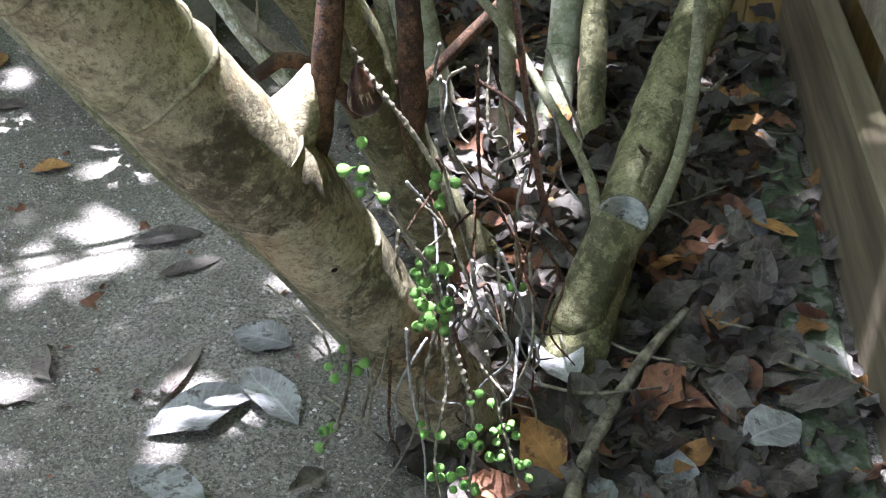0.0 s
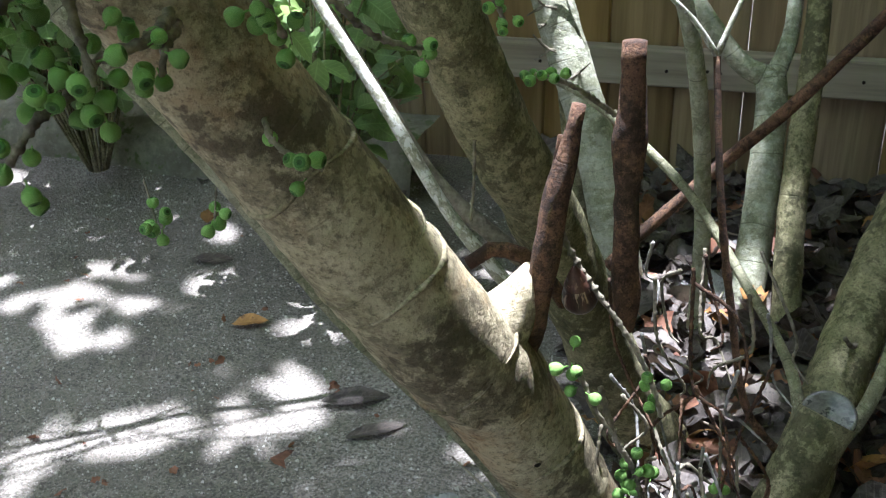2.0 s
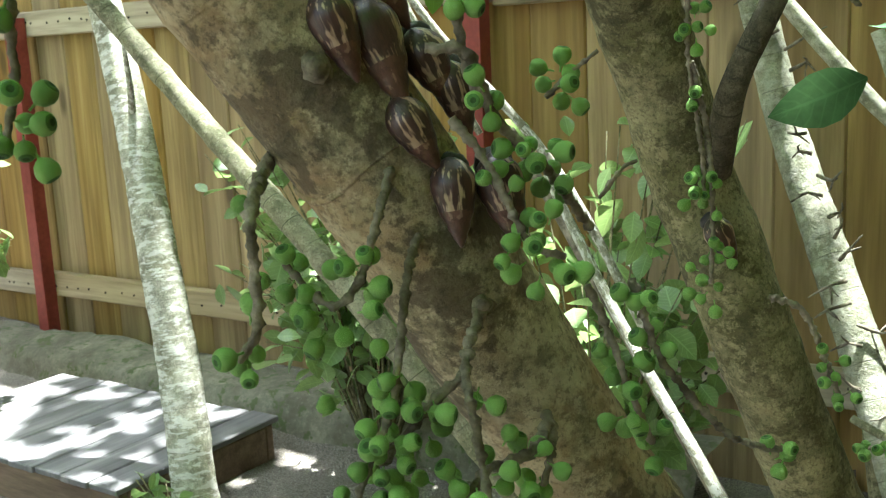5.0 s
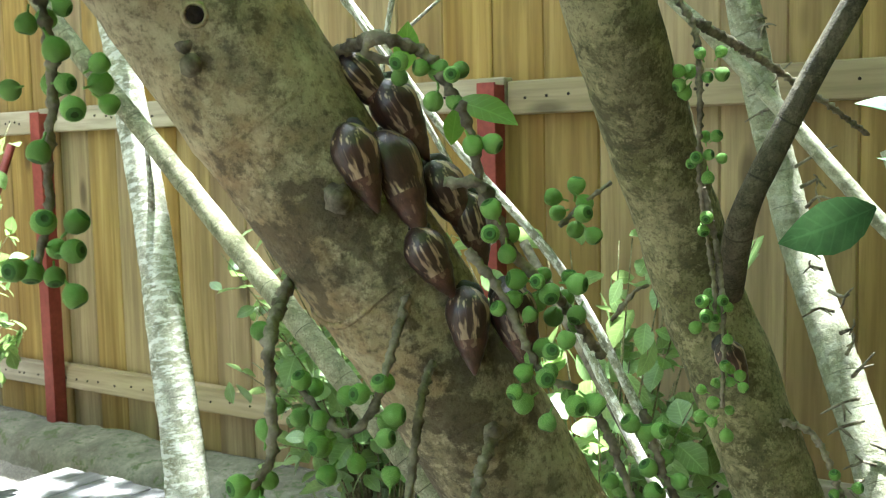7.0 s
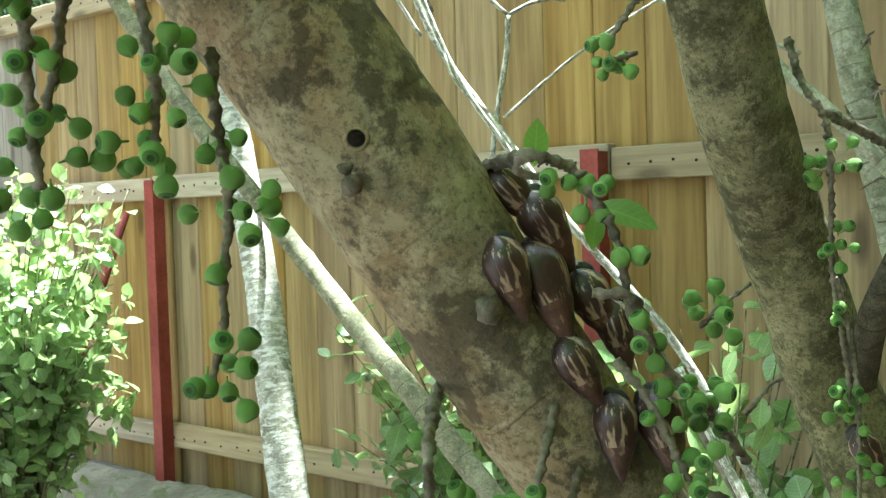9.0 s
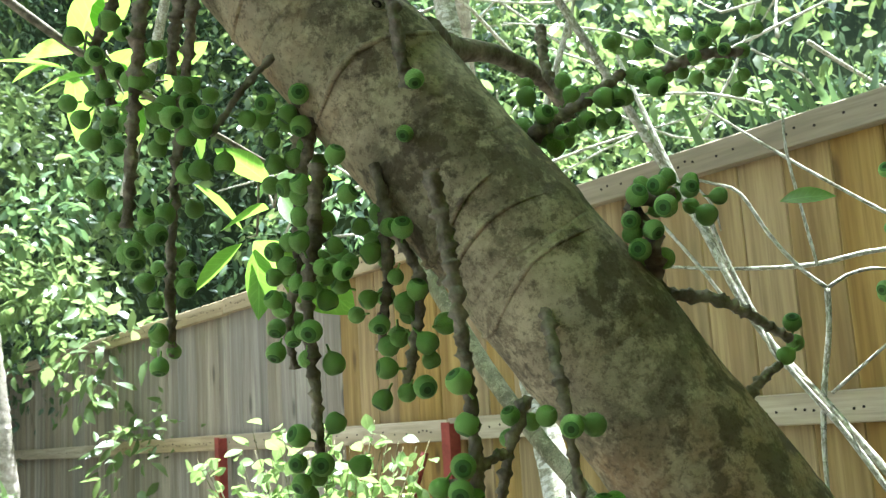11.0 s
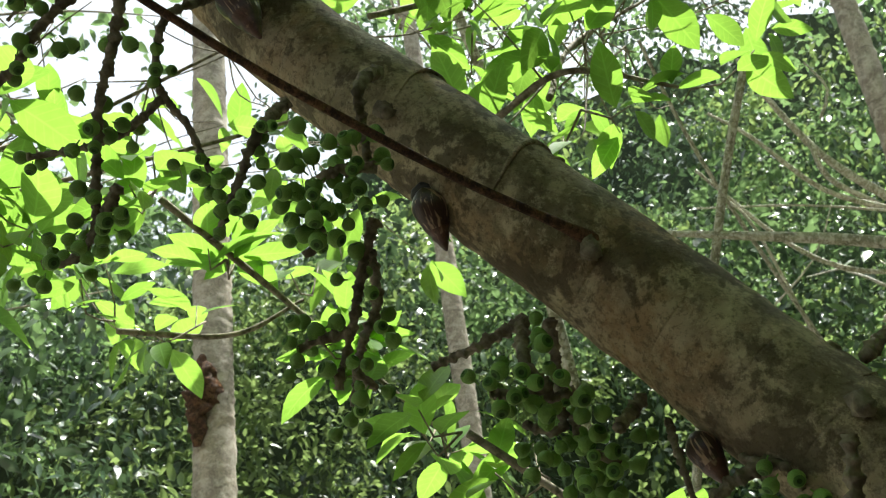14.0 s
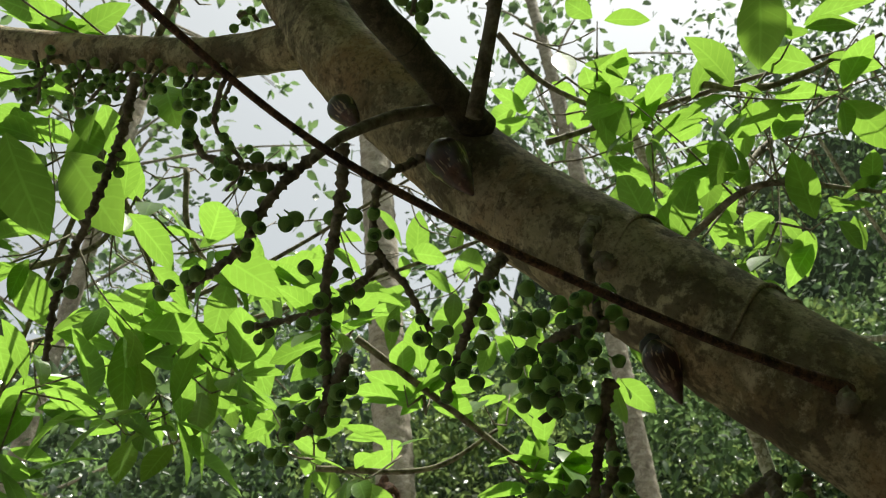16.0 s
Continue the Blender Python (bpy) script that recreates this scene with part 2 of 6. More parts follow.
CONCRETE = surface("mossy_concrete", (0.115, 0.108, 0.075), (0.25, 0.232, 0.175), 7.0, 0.95, 0.8, 60.0, spots=(0.085, 0.105, 0.045), spot_scale=22, spot_size=0.56, mottle=0.6)
DECK_WOOD = sawn("grey_deck", (0.12, 0.115, 0.112), (0.215, 0.205, 0.20), (0.10, 0.095, 0.09), "y", 0.8)
DECK_SIDE = surface("deck_fascia", (0.10, 0.07, 0.045), (0.2, 0.14, 0.09), 9.0, 0.8, 0.35, 60.0, (0.4, 3, 3))

FIG_SKIN = surface("fig_skin", (0.09, 0.195, 0.034), (0.205, 0.345, 0.082), 110.0, 0.65, 0.5, 420.0, spots=(0.29, 0.43, 0.15), spot_scale=380, spot_size=0.57, pieces=0.42, depth=0.001, spec=0.25)
FIG_RING = surface("fig_crown", (0.04, 0.105, 0.018), (0.085, 0.175, 0.035), 200.0, 0.7, 0.4, 600.0, pieces=0.3, depth=0.001)
FIG_EYE = surface("fig_eye", (0.022, 0.055, 0.012), (0.05, 0.095, 0.022), 300.0, 0.85, 0.3, 900.0, depth=0.001)
LEAF = surface("fig_leaf", (0.055, 0.125, 0.027), (0.12, 0.215, 0.05), 14.0, 0.38, 0.15, 90.0, see=0.58, glow=(0.33, 0.58, 0.06), pieces=0.4, spec=0.38, veins=0.4)
# darker copy of the fig leaf, with shade put into its colour
LEAF_PAINTED_SHADE = surface("painted_shade_leaf", (0.035, 0.095, 0.035), (0.07, 0.155, 0.06), 30.0, 0.5, 0.2, 90.0, see=0.12, glow=(0.16, 0.3, 0.1), veins=0.25)
LEAF_BUSH = surface("bush_leaf", (0.15, 0.24, 0.075), (0.30, 0.41, 0.17), 12.0, 0.32, 0.1, 60.0, see=0.4, glow=(0.38, 0.52, 0.14), pieces=0.3, spec=0.55, veins=0.35)
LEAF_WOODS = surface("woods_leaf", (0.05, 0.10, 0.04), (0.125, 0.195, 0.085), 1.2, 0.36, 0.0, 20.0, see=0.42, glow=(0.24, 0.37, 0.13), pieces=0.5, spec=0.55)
# light and dark copies of the woods leaf: sun and shade in the colour
LEAF_SUNLIT_TONE = surface("sunlit_tone_leaf", (0.10, 0.165, 0.05), (0.20, 0.285, 0.105), 1.2, 0.4, 0.0, 20.0, see=0.45, glow=(0.36, 0.48, 0.15), pieces=0.45, spec=0.5)
LEAF_SHADED_GLOSSY = surface("shaded_glossy_leaf", (0.025, 0.052, 0.028), (0.065, 0.105, 0.058), 1.5, 0.28, 0.0, 20.0, see=0.2, glow=(0.14, 0.23, 0.09), pieces=0.55, spec=0.7)
DRY_LEAF = surface("dry_leaf", (0.042, 0.031, 0.025), (0.165, 0.138, 0.112), 16.0, 0.65, 0.7, 120.0, spots=(0.035, 0.025, 0.02), spot_scale=40, spot_size=0.55, see=0.08, glow=(0.3, 0.2, 0.12), pieces=0.7, spec=0.4, veins=0.2)
GREY_LEAF = surface("grey_leaf", (0.14, 0.13, 0.12), (0.33, 0.32, 0.305), 18.0, 0.7, 0.7, 120.0, spots=(0.09, 0.078, 0.065), spot_scale=45, spot_size=0.58, pieces=0.25, veins=0.2)
TAN_LEAF = surface("tan_leaf", (0.20, 0.10, 0.035), (0.42, 0.22, 0.07), 22.0, 0.7, 0.4, 120.0, spots=(0.12, 0.06, 0.03), spot_scale=40, spot_size=0.58, see=0.15, glow=(0.5, 0.3, 0.1), pieces=0.55, veins=0.15)
RUSSET_LEAF = surface("russet_leaf", (0.10, 0.042, 0.025), (0.26, 0.125, 0.07), 22.0, 0.7, 0.4, 120.0, spots=(0.06, 0.03, 0.02), spot_scale=40, spot_size=0.58, see=0.12, glow=(0.4, 0.2, 0.1), pieces=0.55, veins=0.15)
SHELL = surface("snail_shell", (0.020, 0.010, 0.009), (0.085, 0.038, 0.026), 60.0, 0.34, 0.5, 320.0, (1, 1, 0.10), (0.36, 0.25, 0.16), 140, 0.55, spec=0.55, depth=0.001, mottle=0.6)
SPIRE = surface("snail_spire", (0.045, 0.02, 0.015), (0.135, 0.064, 0.043), 110.0, 0.38, 0.4, 320.0, (1, 1, 0.14), (0.21, 0.13, 0.085), 230, 0.6, spec=0.5, depth=0.001, mottle=0.6)
FLESH = surface("snail_foot", (0.02, 0.018, 0.017), (0.05, 0.045, 0.04), 150.0, 0.45, 0.4, 500.0, depth=0.001)
CUT_WOOD = surface("cut_wood", (0.09, 0.09, 0.08), (0.26, 0.25, 0.22), 60.0, 0.22, 0.3, 200.0, spots=(0.05, 0.05, 0.045), spot_scale=60, spot_size=0.55, spec=0.7)
# near-black colour that stands for the shade inside holes
HOLE_SHADE = surface("hole_shade", (0.012, 0.008, 0.006), (0.03, 0.02, 0.015), 200.0, 0.9, 0.3, 500.0)
GRIT = surface("grit", (0.22, 0.19, 0.16), (0.5, 0.47, 0.42), 40.0, 0.8, 0.2, 200.0, pieces=0.5)
PALE_TRUNK = bark("forest_bark", (0.23, 0.195, 0.15), (0.46, 0.42, 0.35), (0.36, 0.30, 0.22), 0.45, 0.3, 0.5, 0.5, 0.5, 0.4, (0.55, 0.5, 0.42), 0.85)
MOSS = surface("moss", (0.045, 0.06, 0.03), (0.13, 0.145, 0.085), 22.0, 0.95, 0.9, 200.0, spots=(0.17, 0.165, 0.14), spot_scale=16, spot_size=0.52, mottle=0.7)


# ---- shapes ----
def obj(name, bm, mat, parent=None, label="", smooth=True):
    me = bpy.data.meshes.new(name)
    bm.to_mesh(me)
    bm.free()
    if smooth:
        me.shade_smooth()
    for m in (mat if isinstance(mat, (list, tuple)) else (mat,)):
        me.materials.append(m)
    ob = new(name, me)
    if parent:
        ob.parent = parent
        if parent.parent is None:
            ob.matrix_parent_inverse = parent.matrix_basis.inverted()
    if label:
        tagged(ob, label)
    return ob


def part(name, bm, mat, parent, label="", smooth=True):
    return obj(name, bm, mat, parent, label, smooth)


def smooth_path(pts, step):
    """Points along a smooth curve through the control points (x, y, z, radius)."""
    P = [np.array(p, float) for p in pts]
    P = [2 * P[0] - P[1]] + P + [2 * P[-1] - P[-2]]
    out = []
    for a, b, c, d in zip(P, P[1:], P[2:], P[3:]):
        n = max(1, int(np.linalg.norm((c - b)[:3]) / step))
        for k in range(n):
            u = k / n
            out.append(0.5 * (2 * b + (c - a) * u + (2 * a - 5 * b + 4 * c - d) * u * u + (3 * b - a - 3 * c + d) * u ** 3))
    return out + [P[-2]]


def tube(bm, pts, seg=10, step=0.02, rough=0.0, grain=20.0, rings=0.0, ring_gap=0.05, ring_wide=0.12, close=True):
    """A limb through (x, y, z, radius) points, uneven by rough, with leaf-scar rings."""
    path = smooth_path(pts, step)
    rows, runs, up, run = [], [], None, 0.0
    uv = bm.loops.layers.uv.verify()
    for i, p in enumerate(path):
        q, o = path[min(i + 1, len(path) - 1)], path[max(i - 1, 0)]
        d = Vector((q - o)[:3]).normalized()
        up = (d.orthogonal() if up is None else up - d * up.dot(d)).normalized()
        side = d.cross(up)
        run += np.linalg.norm((p - o)[:3]) if i else 0
        ridge = 1 + rings * max(0.0, 1 - abs((run % ring_gap) - 0.5 * ring_gap) / (ring_wide * ring_gap)) if rings else 1
        ring = []
        for k in range(seg):
            a = 2 * math.pi * k / seg
            v = up * math.cos(a) + side * math.sin(a)
            c = Vector(p[:3])
            r = max(p[3], 0.0004) * ridge
            if rough:
                r *= 1 + rough * noise.noise((c + v * p[3]) * grain) + 0.5 * rough * noise.noise((c + v * p[3]) * grain * 2.7)
            ring.append(bm.verts.new(c + v * r))
        rows.append(ring)
        runs.append(run)
    for i, (a, b) in enumerate(zip(rows, rows[1:])):
        for k in range(seg):
            f = bm.faces.new((a[k], a[(k + 1) % seg], b[(k + 1) % seg], b[k]))
            for corner, (u, v) in zip(f.loops, ((runs[i], k), (runs[i], k + 1), (runs[i + 1], k + 1), (runs[i + 1], k))):
                corner[uv].uv = (u, v / seg)
    if close:
        bm.faces.new(rows[-1])
        bm.faces.new(rows[0][::-1])
    return bm


def box(bm, x0, x1, y0, y1, z0, z1, bevel=0.002):
    r = bmesh.ops.create_cube(bm, size=1.0, matrix=Matrix.Translation(((x0 + x1) / 2, (y0 + y1) / 2, (z0 + z1) / 2)) @ Matrix.Diagonal((x1 - x0, y1 - y0, z1 - z0, 1)))
    if bevel:
        edges = list({e for v in r["verts"] for e in v.link_edges})
        bmesh.ops.bevel(bm, geom=edges, offset=bevel, segments=1, affect="EDGES")
    return bm


def lathe(bm, profile, seg=10, m=Matrix()):
    """A turned form from (radius, z) pairs."""
    rows = [[bm.verts.new(m @ Vector((r * math.cos(2 * math.pi * k / seg), r * math.sin(2 * math.pi * k / seg), z))) for k in range(seg)] for r, z in profile]
    for a, b in zip(rows, rows[1:]):
        for k in range(seg):
            bm.faces.new((a[k], a[(k + 1) % seg], b[(k + 1) % seg], b[k]))
    bm.faces.new(rows[0][::-1])
    bm.faces.new(rows[-1])
    return bm


LEAF_FULL = ((0.0, 0.05), (0.09, 0.34), (0.22, 0.72), (0.40, 0.98), (0.58, 1.0), (0.74, 0.78), (0.88, 0.42), (1.0, 0.02))
LEAF_LEAN = ((0.0, 0.08), (0.28, 0.92), (0.62, 0.85), (1.0, 0.05))


def leaf_mesh(name, leaves, mat, stations=LEAF_FULL, ripple=0.0):
    """Many leaves in one mesh. Each: place, forward, face-up normal, length, half-width, fold, curl."""
    verts, faces = [], []
    for o, f, n, length, half, fold, curl in leaves:
        f = f.normalized()
        s = f.cross(n)
        s = s.normalized() if s.length > 1e-4 else f.orthogonal().normalized()
        n = s.cross(f)
        base = len(verts)
        for u, w in stations:
            mid = o + f * (u * length) - n * (curl * length * u * u)
            e = s * (w * half)
            lift = n * (fold * w * half)
            if ripple and 0 < u < 1:
                e = e * rng.uniform(1 - ripple, 1 + ripple)
                mid = mid + n * (rng.uniform(-1, 1) * ripple * half * 0.4) + s * (rng.uniform(-1, 1) * ripple * half * 0.4)
                lift = lift + n * (rng.uniform(-1, 1) * ripple * half)
            verts += [mid - e + lift, mid, mid + e + lift * (1 + rng.uniform(-1, 1) * ripple * 2) if ripple else mid + e + lift]
        for k in range(len(stations) - 1):
            a = base + 3 * k
            faces += [(a, a + 1, a + 4, a + 3), (a + 1, a + 2, a + 5, a + 4)]
    me = bpy.data.meshes.new(name)
    me.from_pydata([tuple(v) for v in verts], [], faces)
    across = np.array([(u, v) for u, w in stations for v in (-1.0, 0.0, 1.0)], dtype=np.float32)
    corner = np.empty(len(me.loops), dtype=np.int32)
    me.loops.foreach_get("vertex_index", corner)
    me.uv_layers.new(name="leaf").data.foreach_set("uv", across[corner % len(across)].ravel())
    me.materials.append(mat)
    me.shade_smooth()
    return me


rng = random.Random(7)


def rand_dir(up=0.0):
    v = Vector((rng.gauss(0, 1), rng.gauss(0, 1), rng.gauss(0, 1) + up))
    return v.normalized() if v.length > 1e-5 else Vector((0, 0, 1))


def spray(center, n, spread, size, droop=0.3, lean=0.5):
    """Leaves round a shoot's end."""
    out = []
    for _ in range(n):
        d = rand_dir(-droop)
        o = center + rand_dir() * spread * rng.random()
        k = size * rng.uniform(0.6, 1.15)
        out.append((o, d, (Vector((0, 0, 1)) + rand_dir() * 0.9).normalized(), k, k * lean * rng.uniform(0.42, 0.58), rng.uniform(0.05, 0.35), rng.uniform(0.0, 0.35)))
    return out

# ---- structure ----
def ground_height(x, y):
    bank = 0.09 * max(0.0, min(1.0, (y - 1.72) / 0.16)) * max(0.0, min(1.0, (-0.9 - x) / 0.5))
    return bank + 0.014 * noise.noise((x * 1.7, y * 1.7, 0)) + 0.005 * noise.noise((x * 9, y * 9, 3)) + 0.002 * noise.noise((x * 31, y * 31, 5))


bm = bmesh.new()
xs = [-60, -30, -15, -8, -6] + [-4.5 + 0.05 * i for i in range(102)] + [0.7, 1.2, 2, 4, 8, 15, 30, 60]
ys = [-60, -30, -15, -6, -3, -1.5, -0.8, -0.4] + [-0.1 + 0.05 * i for i in range(46)] + [2.4, 3, 4, 6, 10, 20, 40, 60]
gv = [[bm.verts.new((x, y, ground_height(x, y))) for y in ys] for x in xs]
for i in range(len(xs) - 1):
    for j in range(len(ys) - 1):
        bm.faces.new((gv[i][j], gv[i + 1][j], gv[i + 1][j + 1], gv[i][j + 1]))
tagged(obj("ground", bm, SAND), "grey-brown sandy bare ground with small grit", "ground", kind="structure")

bm = bmesh.new()
ledge = []
for i in range(121):
    x = -4.45 + 0.031 * i
    low = 0.02 * noise.noise((x * 2.1, 3, 1))
    row = []
    for y, z in ((1.765, -0.01), (1.785, 0.05), (1.80, 0.092), (1.825, 0.112), (1.87, 0.116), (1.92, 0.118), (1.985, 0.12)):
        rough = 0.014 * noise.noise((x * 7, y * 20, z * 30)) + 0.007 * noise.noise((x * 23, y * 31, z * 40))
        row.append(bm.verts.new((x, y + rough * (1 if y < 1.84 else 0), max(-0.01, z + low + rough * (1 if z > 0.06 else 0)))))
    ledge.append(row)
for a, b in zip(ledge, ledge[1:]):
    for k in range(6):
        bm.faces.new((a[k], b[k], b[k + 1], a[k + 1]))
tagged(obj("kerb", bm, CONCRETE), "mossy rough concrete kerb along the fence foot", "kerb", kind="structure")
bm = box(bmesh.new(), 0.275, 0.345, 0.35, 1.98, 0.0, 0.022, 0.006)
tagged(obj("edging", bm, MOSS), "moss-covered concrete edging strip by the side fence", "edging", kind="structure")

FENCE_Y, FENCE_TOP = 2.035, 1.80


def cut_holes(bm, x0, x1, y, z):
    """Dark discs along a rail's face, coloured as the shade in drilled marks."""
    x = x0 + 0.05
    while x < x1:
        bmesh.ops.create_cone(bm, cap_ends=True, segments=8, radius1=0.0035, radius2=0.0035, depth=0.002,
                              matrix=Matrix.Translation((x, y, z + rng.uniform(-0.006, 0.006))) @ Matrix.Rotation(radians(90), 4, "X"))
        x += rng.choice((0.025, 0.055, 0.08))


fence = tagged(new("fence"), "tall pine paling fence with three rails on red steel posts", "fence", kind="structure")
for z in (0.255, 1.09, 1.765):
    ends = [0.46, -1.285, -3.05, -4.9, -6.7, -9.5]
    for b, a in zip(ends, ends[1:]):
        dz = rng.uniform(-0.006, 0.006)
        r = part("rail", box(bmesh.new(), a + 0.003, b - 0.003, FENCE_Y - 0.012, FENCE_Y + 0.026, z - 0.038 + dz, z + 0.038 + dz, 0.003), RAIL_WOOD, fence, smooth=False)
        bm = bmesh.new()
        cut_holes(bm, a, b, FENCE_Y - 0.0135, z + dz)
        part("nail_marks", bm, HOLE_SHADE, r, smooth=False)
for x in (-1.312, -3.0, -4.9):
    bm = box(bmesh.new(), x - 0.024, x + 0.024, FENCE_Y - 0.06, FENCE_Y - 0.054, 0, 1.12, 0.001)
    box(bm, x - 0.024, x - 0.018, FENCE_Y - 0.055, FENCE_Y - 0.014, 0, 1.115, 0.001)
    box(bm, x + 0.018, x + 0.024, FENCE_Y - 0.055, FENCE_Y - 0.014, 0, 1.115, 0.001)
    part("post", bm, RED_STEEL, fence, "red painted steel channel post", smooth=False)
bm = tube(bmesh.new(), [(-3.12, 1.97, 1.02, 0.014), (-3.2, 1.6, 0.02, 0.014)], 8, 0.2)
part("brace", bm, RED_STEEL, fence, "red painted steel brace")

side = tagged(new("side_fence"), "pine paling fence with a heavy weathered base timber", "fence", kind="structure")
for k, (a, b) in enumerate(((-1.6, 0.2), (0.204, 2.02))):
    part("base_timber", box(bmesh.new(), 0.362, 0.41, a, b, 0.0, 0.185, 0.005), GREY_WOOD, side, smooth=False)
for z in (0.26, 1.0, 1.7):
    part("rail", box(bmesh.new(), 0.414, 0.45, -1.6, 2.02, z - 0.04, z + 0.04, 0.003), RAIL_WOOD, side, smooth=False)

deck = tagged(new("deck_platform"), "low weathered grey timber platform on the sand", "platform")
deck.location = (-2.14, 1.48, 0)
for a in ((-2.54, -1.745, 1.235, 1.26), (-2.54, -1.745, 1.675, 1.70), (-1.768, -1.743, 1.262, 1.673), (-2.54, -2.515, 1.262, 1.673)):
    part("fascia", box(bmesh.new(), *a, 0.0, 0.088, 0.003), DECK_SIDE, deck, "brown timber edge board", smooth=False)
for k in range(9):
    x = -2.548 + k * 0.0901
    part("plank", box(bmesh.new(), x, x + 0.0862, 1.228 - 0.004 * (k % 2), 1.706 + 0.006 * (k % 3), 0.089, 0.104 + 0.001 * (k % 2), 0.0025), DECK_WOOD, deck, smooth=False)

# ---- leaning fig tree ----
TRUNK = [(-0.1, 0.86, -0.04, 0.066), (-0.13, 0.80, 0.08, 0.050), (-0.165, 0.73, 0.22, 0.043), (-0.22, 0.645, 0.4, 0.0455), (-0.257, 0.584, 0.5, 0.0455), (-0.341, 0.495, 0.7, 0.0405),
         (-0.41, 0.391, 0.9, 0.040), (-0.489, 0.285, 1.1, 0.0445), (-0.581, 0.175, 1.3, 0.044), (-0.67, 0.044, 1.5, 0.0455), (-0.719, -0.139, 1.7, 0.0445), (-0.745, -0.25, 1.815, 0.0425), (-0.76, -0.355, 1.945, 0.0405), (-0.762, -0.42, 2.03, 0.039), (-0.77, -0.49, 2.17, 0.037), (-0.79, -0.59, 2.38, 0.034), (-0.85, -0.75, 2.8, 0.03)]
AXIS = [np.array(p) for p in smooth_path(TRUNK, 0.01)]
AXIS_XYZ, AXIS_R = np.array([p[:3] for p in AXIS]), np.array([p[3] for p in AXIS])
tree = tagged(new("fig_tree"), "leaning grey-barked fig tree with green figs on its trunk", "tree")
tree.location = (-0.1, 0.86, 0)
trunk = part("trunk", tube(bmesh.new(), TRUNK, 40, 0.006, 0.05, 13, 0.022, 0.065), BARK, tree, "mottled grey-beige smooth bark")


def limb(pts, mat, parent, seg=14, rough=0.06, rings=0.02, gap=0.05, name="limb", label=""):
    return part(name, tube(bmesh.new(), pts, seg, 0.012, rough, 25, rings, gap), mat, parent, label)


# raised leaf-scar rings that run part of the way round the trunk
for _ in range(26):
    k = rng.randrange(40, len(AXIS) - 60)
    c, r = Vector(AXIS_XYZ[k]), AXIS_R[k]
    d = Vector(AXIS_XYZ[k + 3] - AXIS_XYZ[k - 3]).normalized() + rand_dir() * 0.12
    u = d.orthogonal().normalized()
    v = d.normalized().cross(u)
    a0, sweep = rng.uniform(0, 6.3), rng.uniform(2.2, 5.2)
    arc = []
    for j in range(27):
        a = a0 + sweep * j / 26
        arc.append((*(c + (u * math.cos(a) + v * math.sin(a)) * r * 1.005 + d * 0.004 * math.sin(3 * a)), 0.0006 + 0.0017 * math.sin(math.pi * j / 26)))
    part("leaf_scar", tube(bmesh.new(), arc, 6, 0.006, 0.5, 90), BARK, tree)

# knot holes and scars on the trunk
def on_trunk(u_z, toward, out=0.0):
    """A place on the bark at height u_z on the side that faces toward, and the way out."""
    k = int(np.argmin(abs(AXIS_XYZ[:, 2] - u_z)))
    c = Vector(AXIS_XYZ[k])
    d = Vector(AXIS_XYZ[min(k + 2, len(AXIS) - 1)] - AXIS_XYZ[k - 2]).normalized()
    v = Vector(toward) - c
    v = (v - d * v.dot(d)).normalized()
    return c + v * (AXIS_R[k] + out), v


def ring_hole(place, out, r):
    turn = out.to_track_quat("Z", "Y").to_matrix().to_4x4()
    m = Matrix.Translation(place) @ turn
    lip = part("knot", lathe(bmesh.new(), [(r * 1.7, -0.003), (r * 1.45, 0.0015), (r * 1.15, 0.003), (r, 0.0015), (r * 0.9, -0.001)], 16, m), BARK, tree)
    # no deep cavity: a shallow disc carries the hollow's shade in its colour
    part("hollow", lathe(bmesh.new(), [(r * 0.97, 0.0005), (r * 0.9, 0.0022), (r * 0.3, 0.0012)], 16, m), HOLE_SHADE, lip, "shallow dark disc painted as the shade in a hollow")


for z, eye, r in ((1.028, (-0.2, 0.0, 1.0), 0.0042), (1.32, (-0.1, 0.1, 1.4), 0.003), (0.36, (0.0, 0.0, 0.6), 0.003), (0.345, (-0.3, 0.0, 0.4), 0.0026), (1.47, (-0.3, 0.3, 1.7), 0.0035)):
    p, v = on_trunk(z, eye, -0.001)
    ring_hole(p, v, r)

# crumbly stubs where old fruit shoots broke off
def stub(place, toward, r):
    v = (Vector(toward) - Vector(place)).normalized()
    b = Vector(place) - v * 0.004
    part("stub", tube(bmesh.new(), [(*b, r * 1.3), (*(b + v * r * 1.2), r), (*(b + v * r * 2.0 + Vector((0.001, 0.001, -0.002))), r * 0.7)], 10, 0.0012, 0.55, 320), TWIG, tree, "crumbly broken stub")


for place, r in (((-0.439, 0.294, 1.003), 0.005), ((-0.441, 0.292, 1.012), 0.004), ((-0.395, 0.342, 0.94), 0.006), ((-0.352, 0.408, 0.817), 0.005), ((-0.598, 0.077, 1.442), 0.006), ((-0.651, -0.051, 1.569), 0.006), ((-0.691, -0.183, 1.706), 0.006)):
    stub(place, (-0.08, -0.1, 1.05), r)
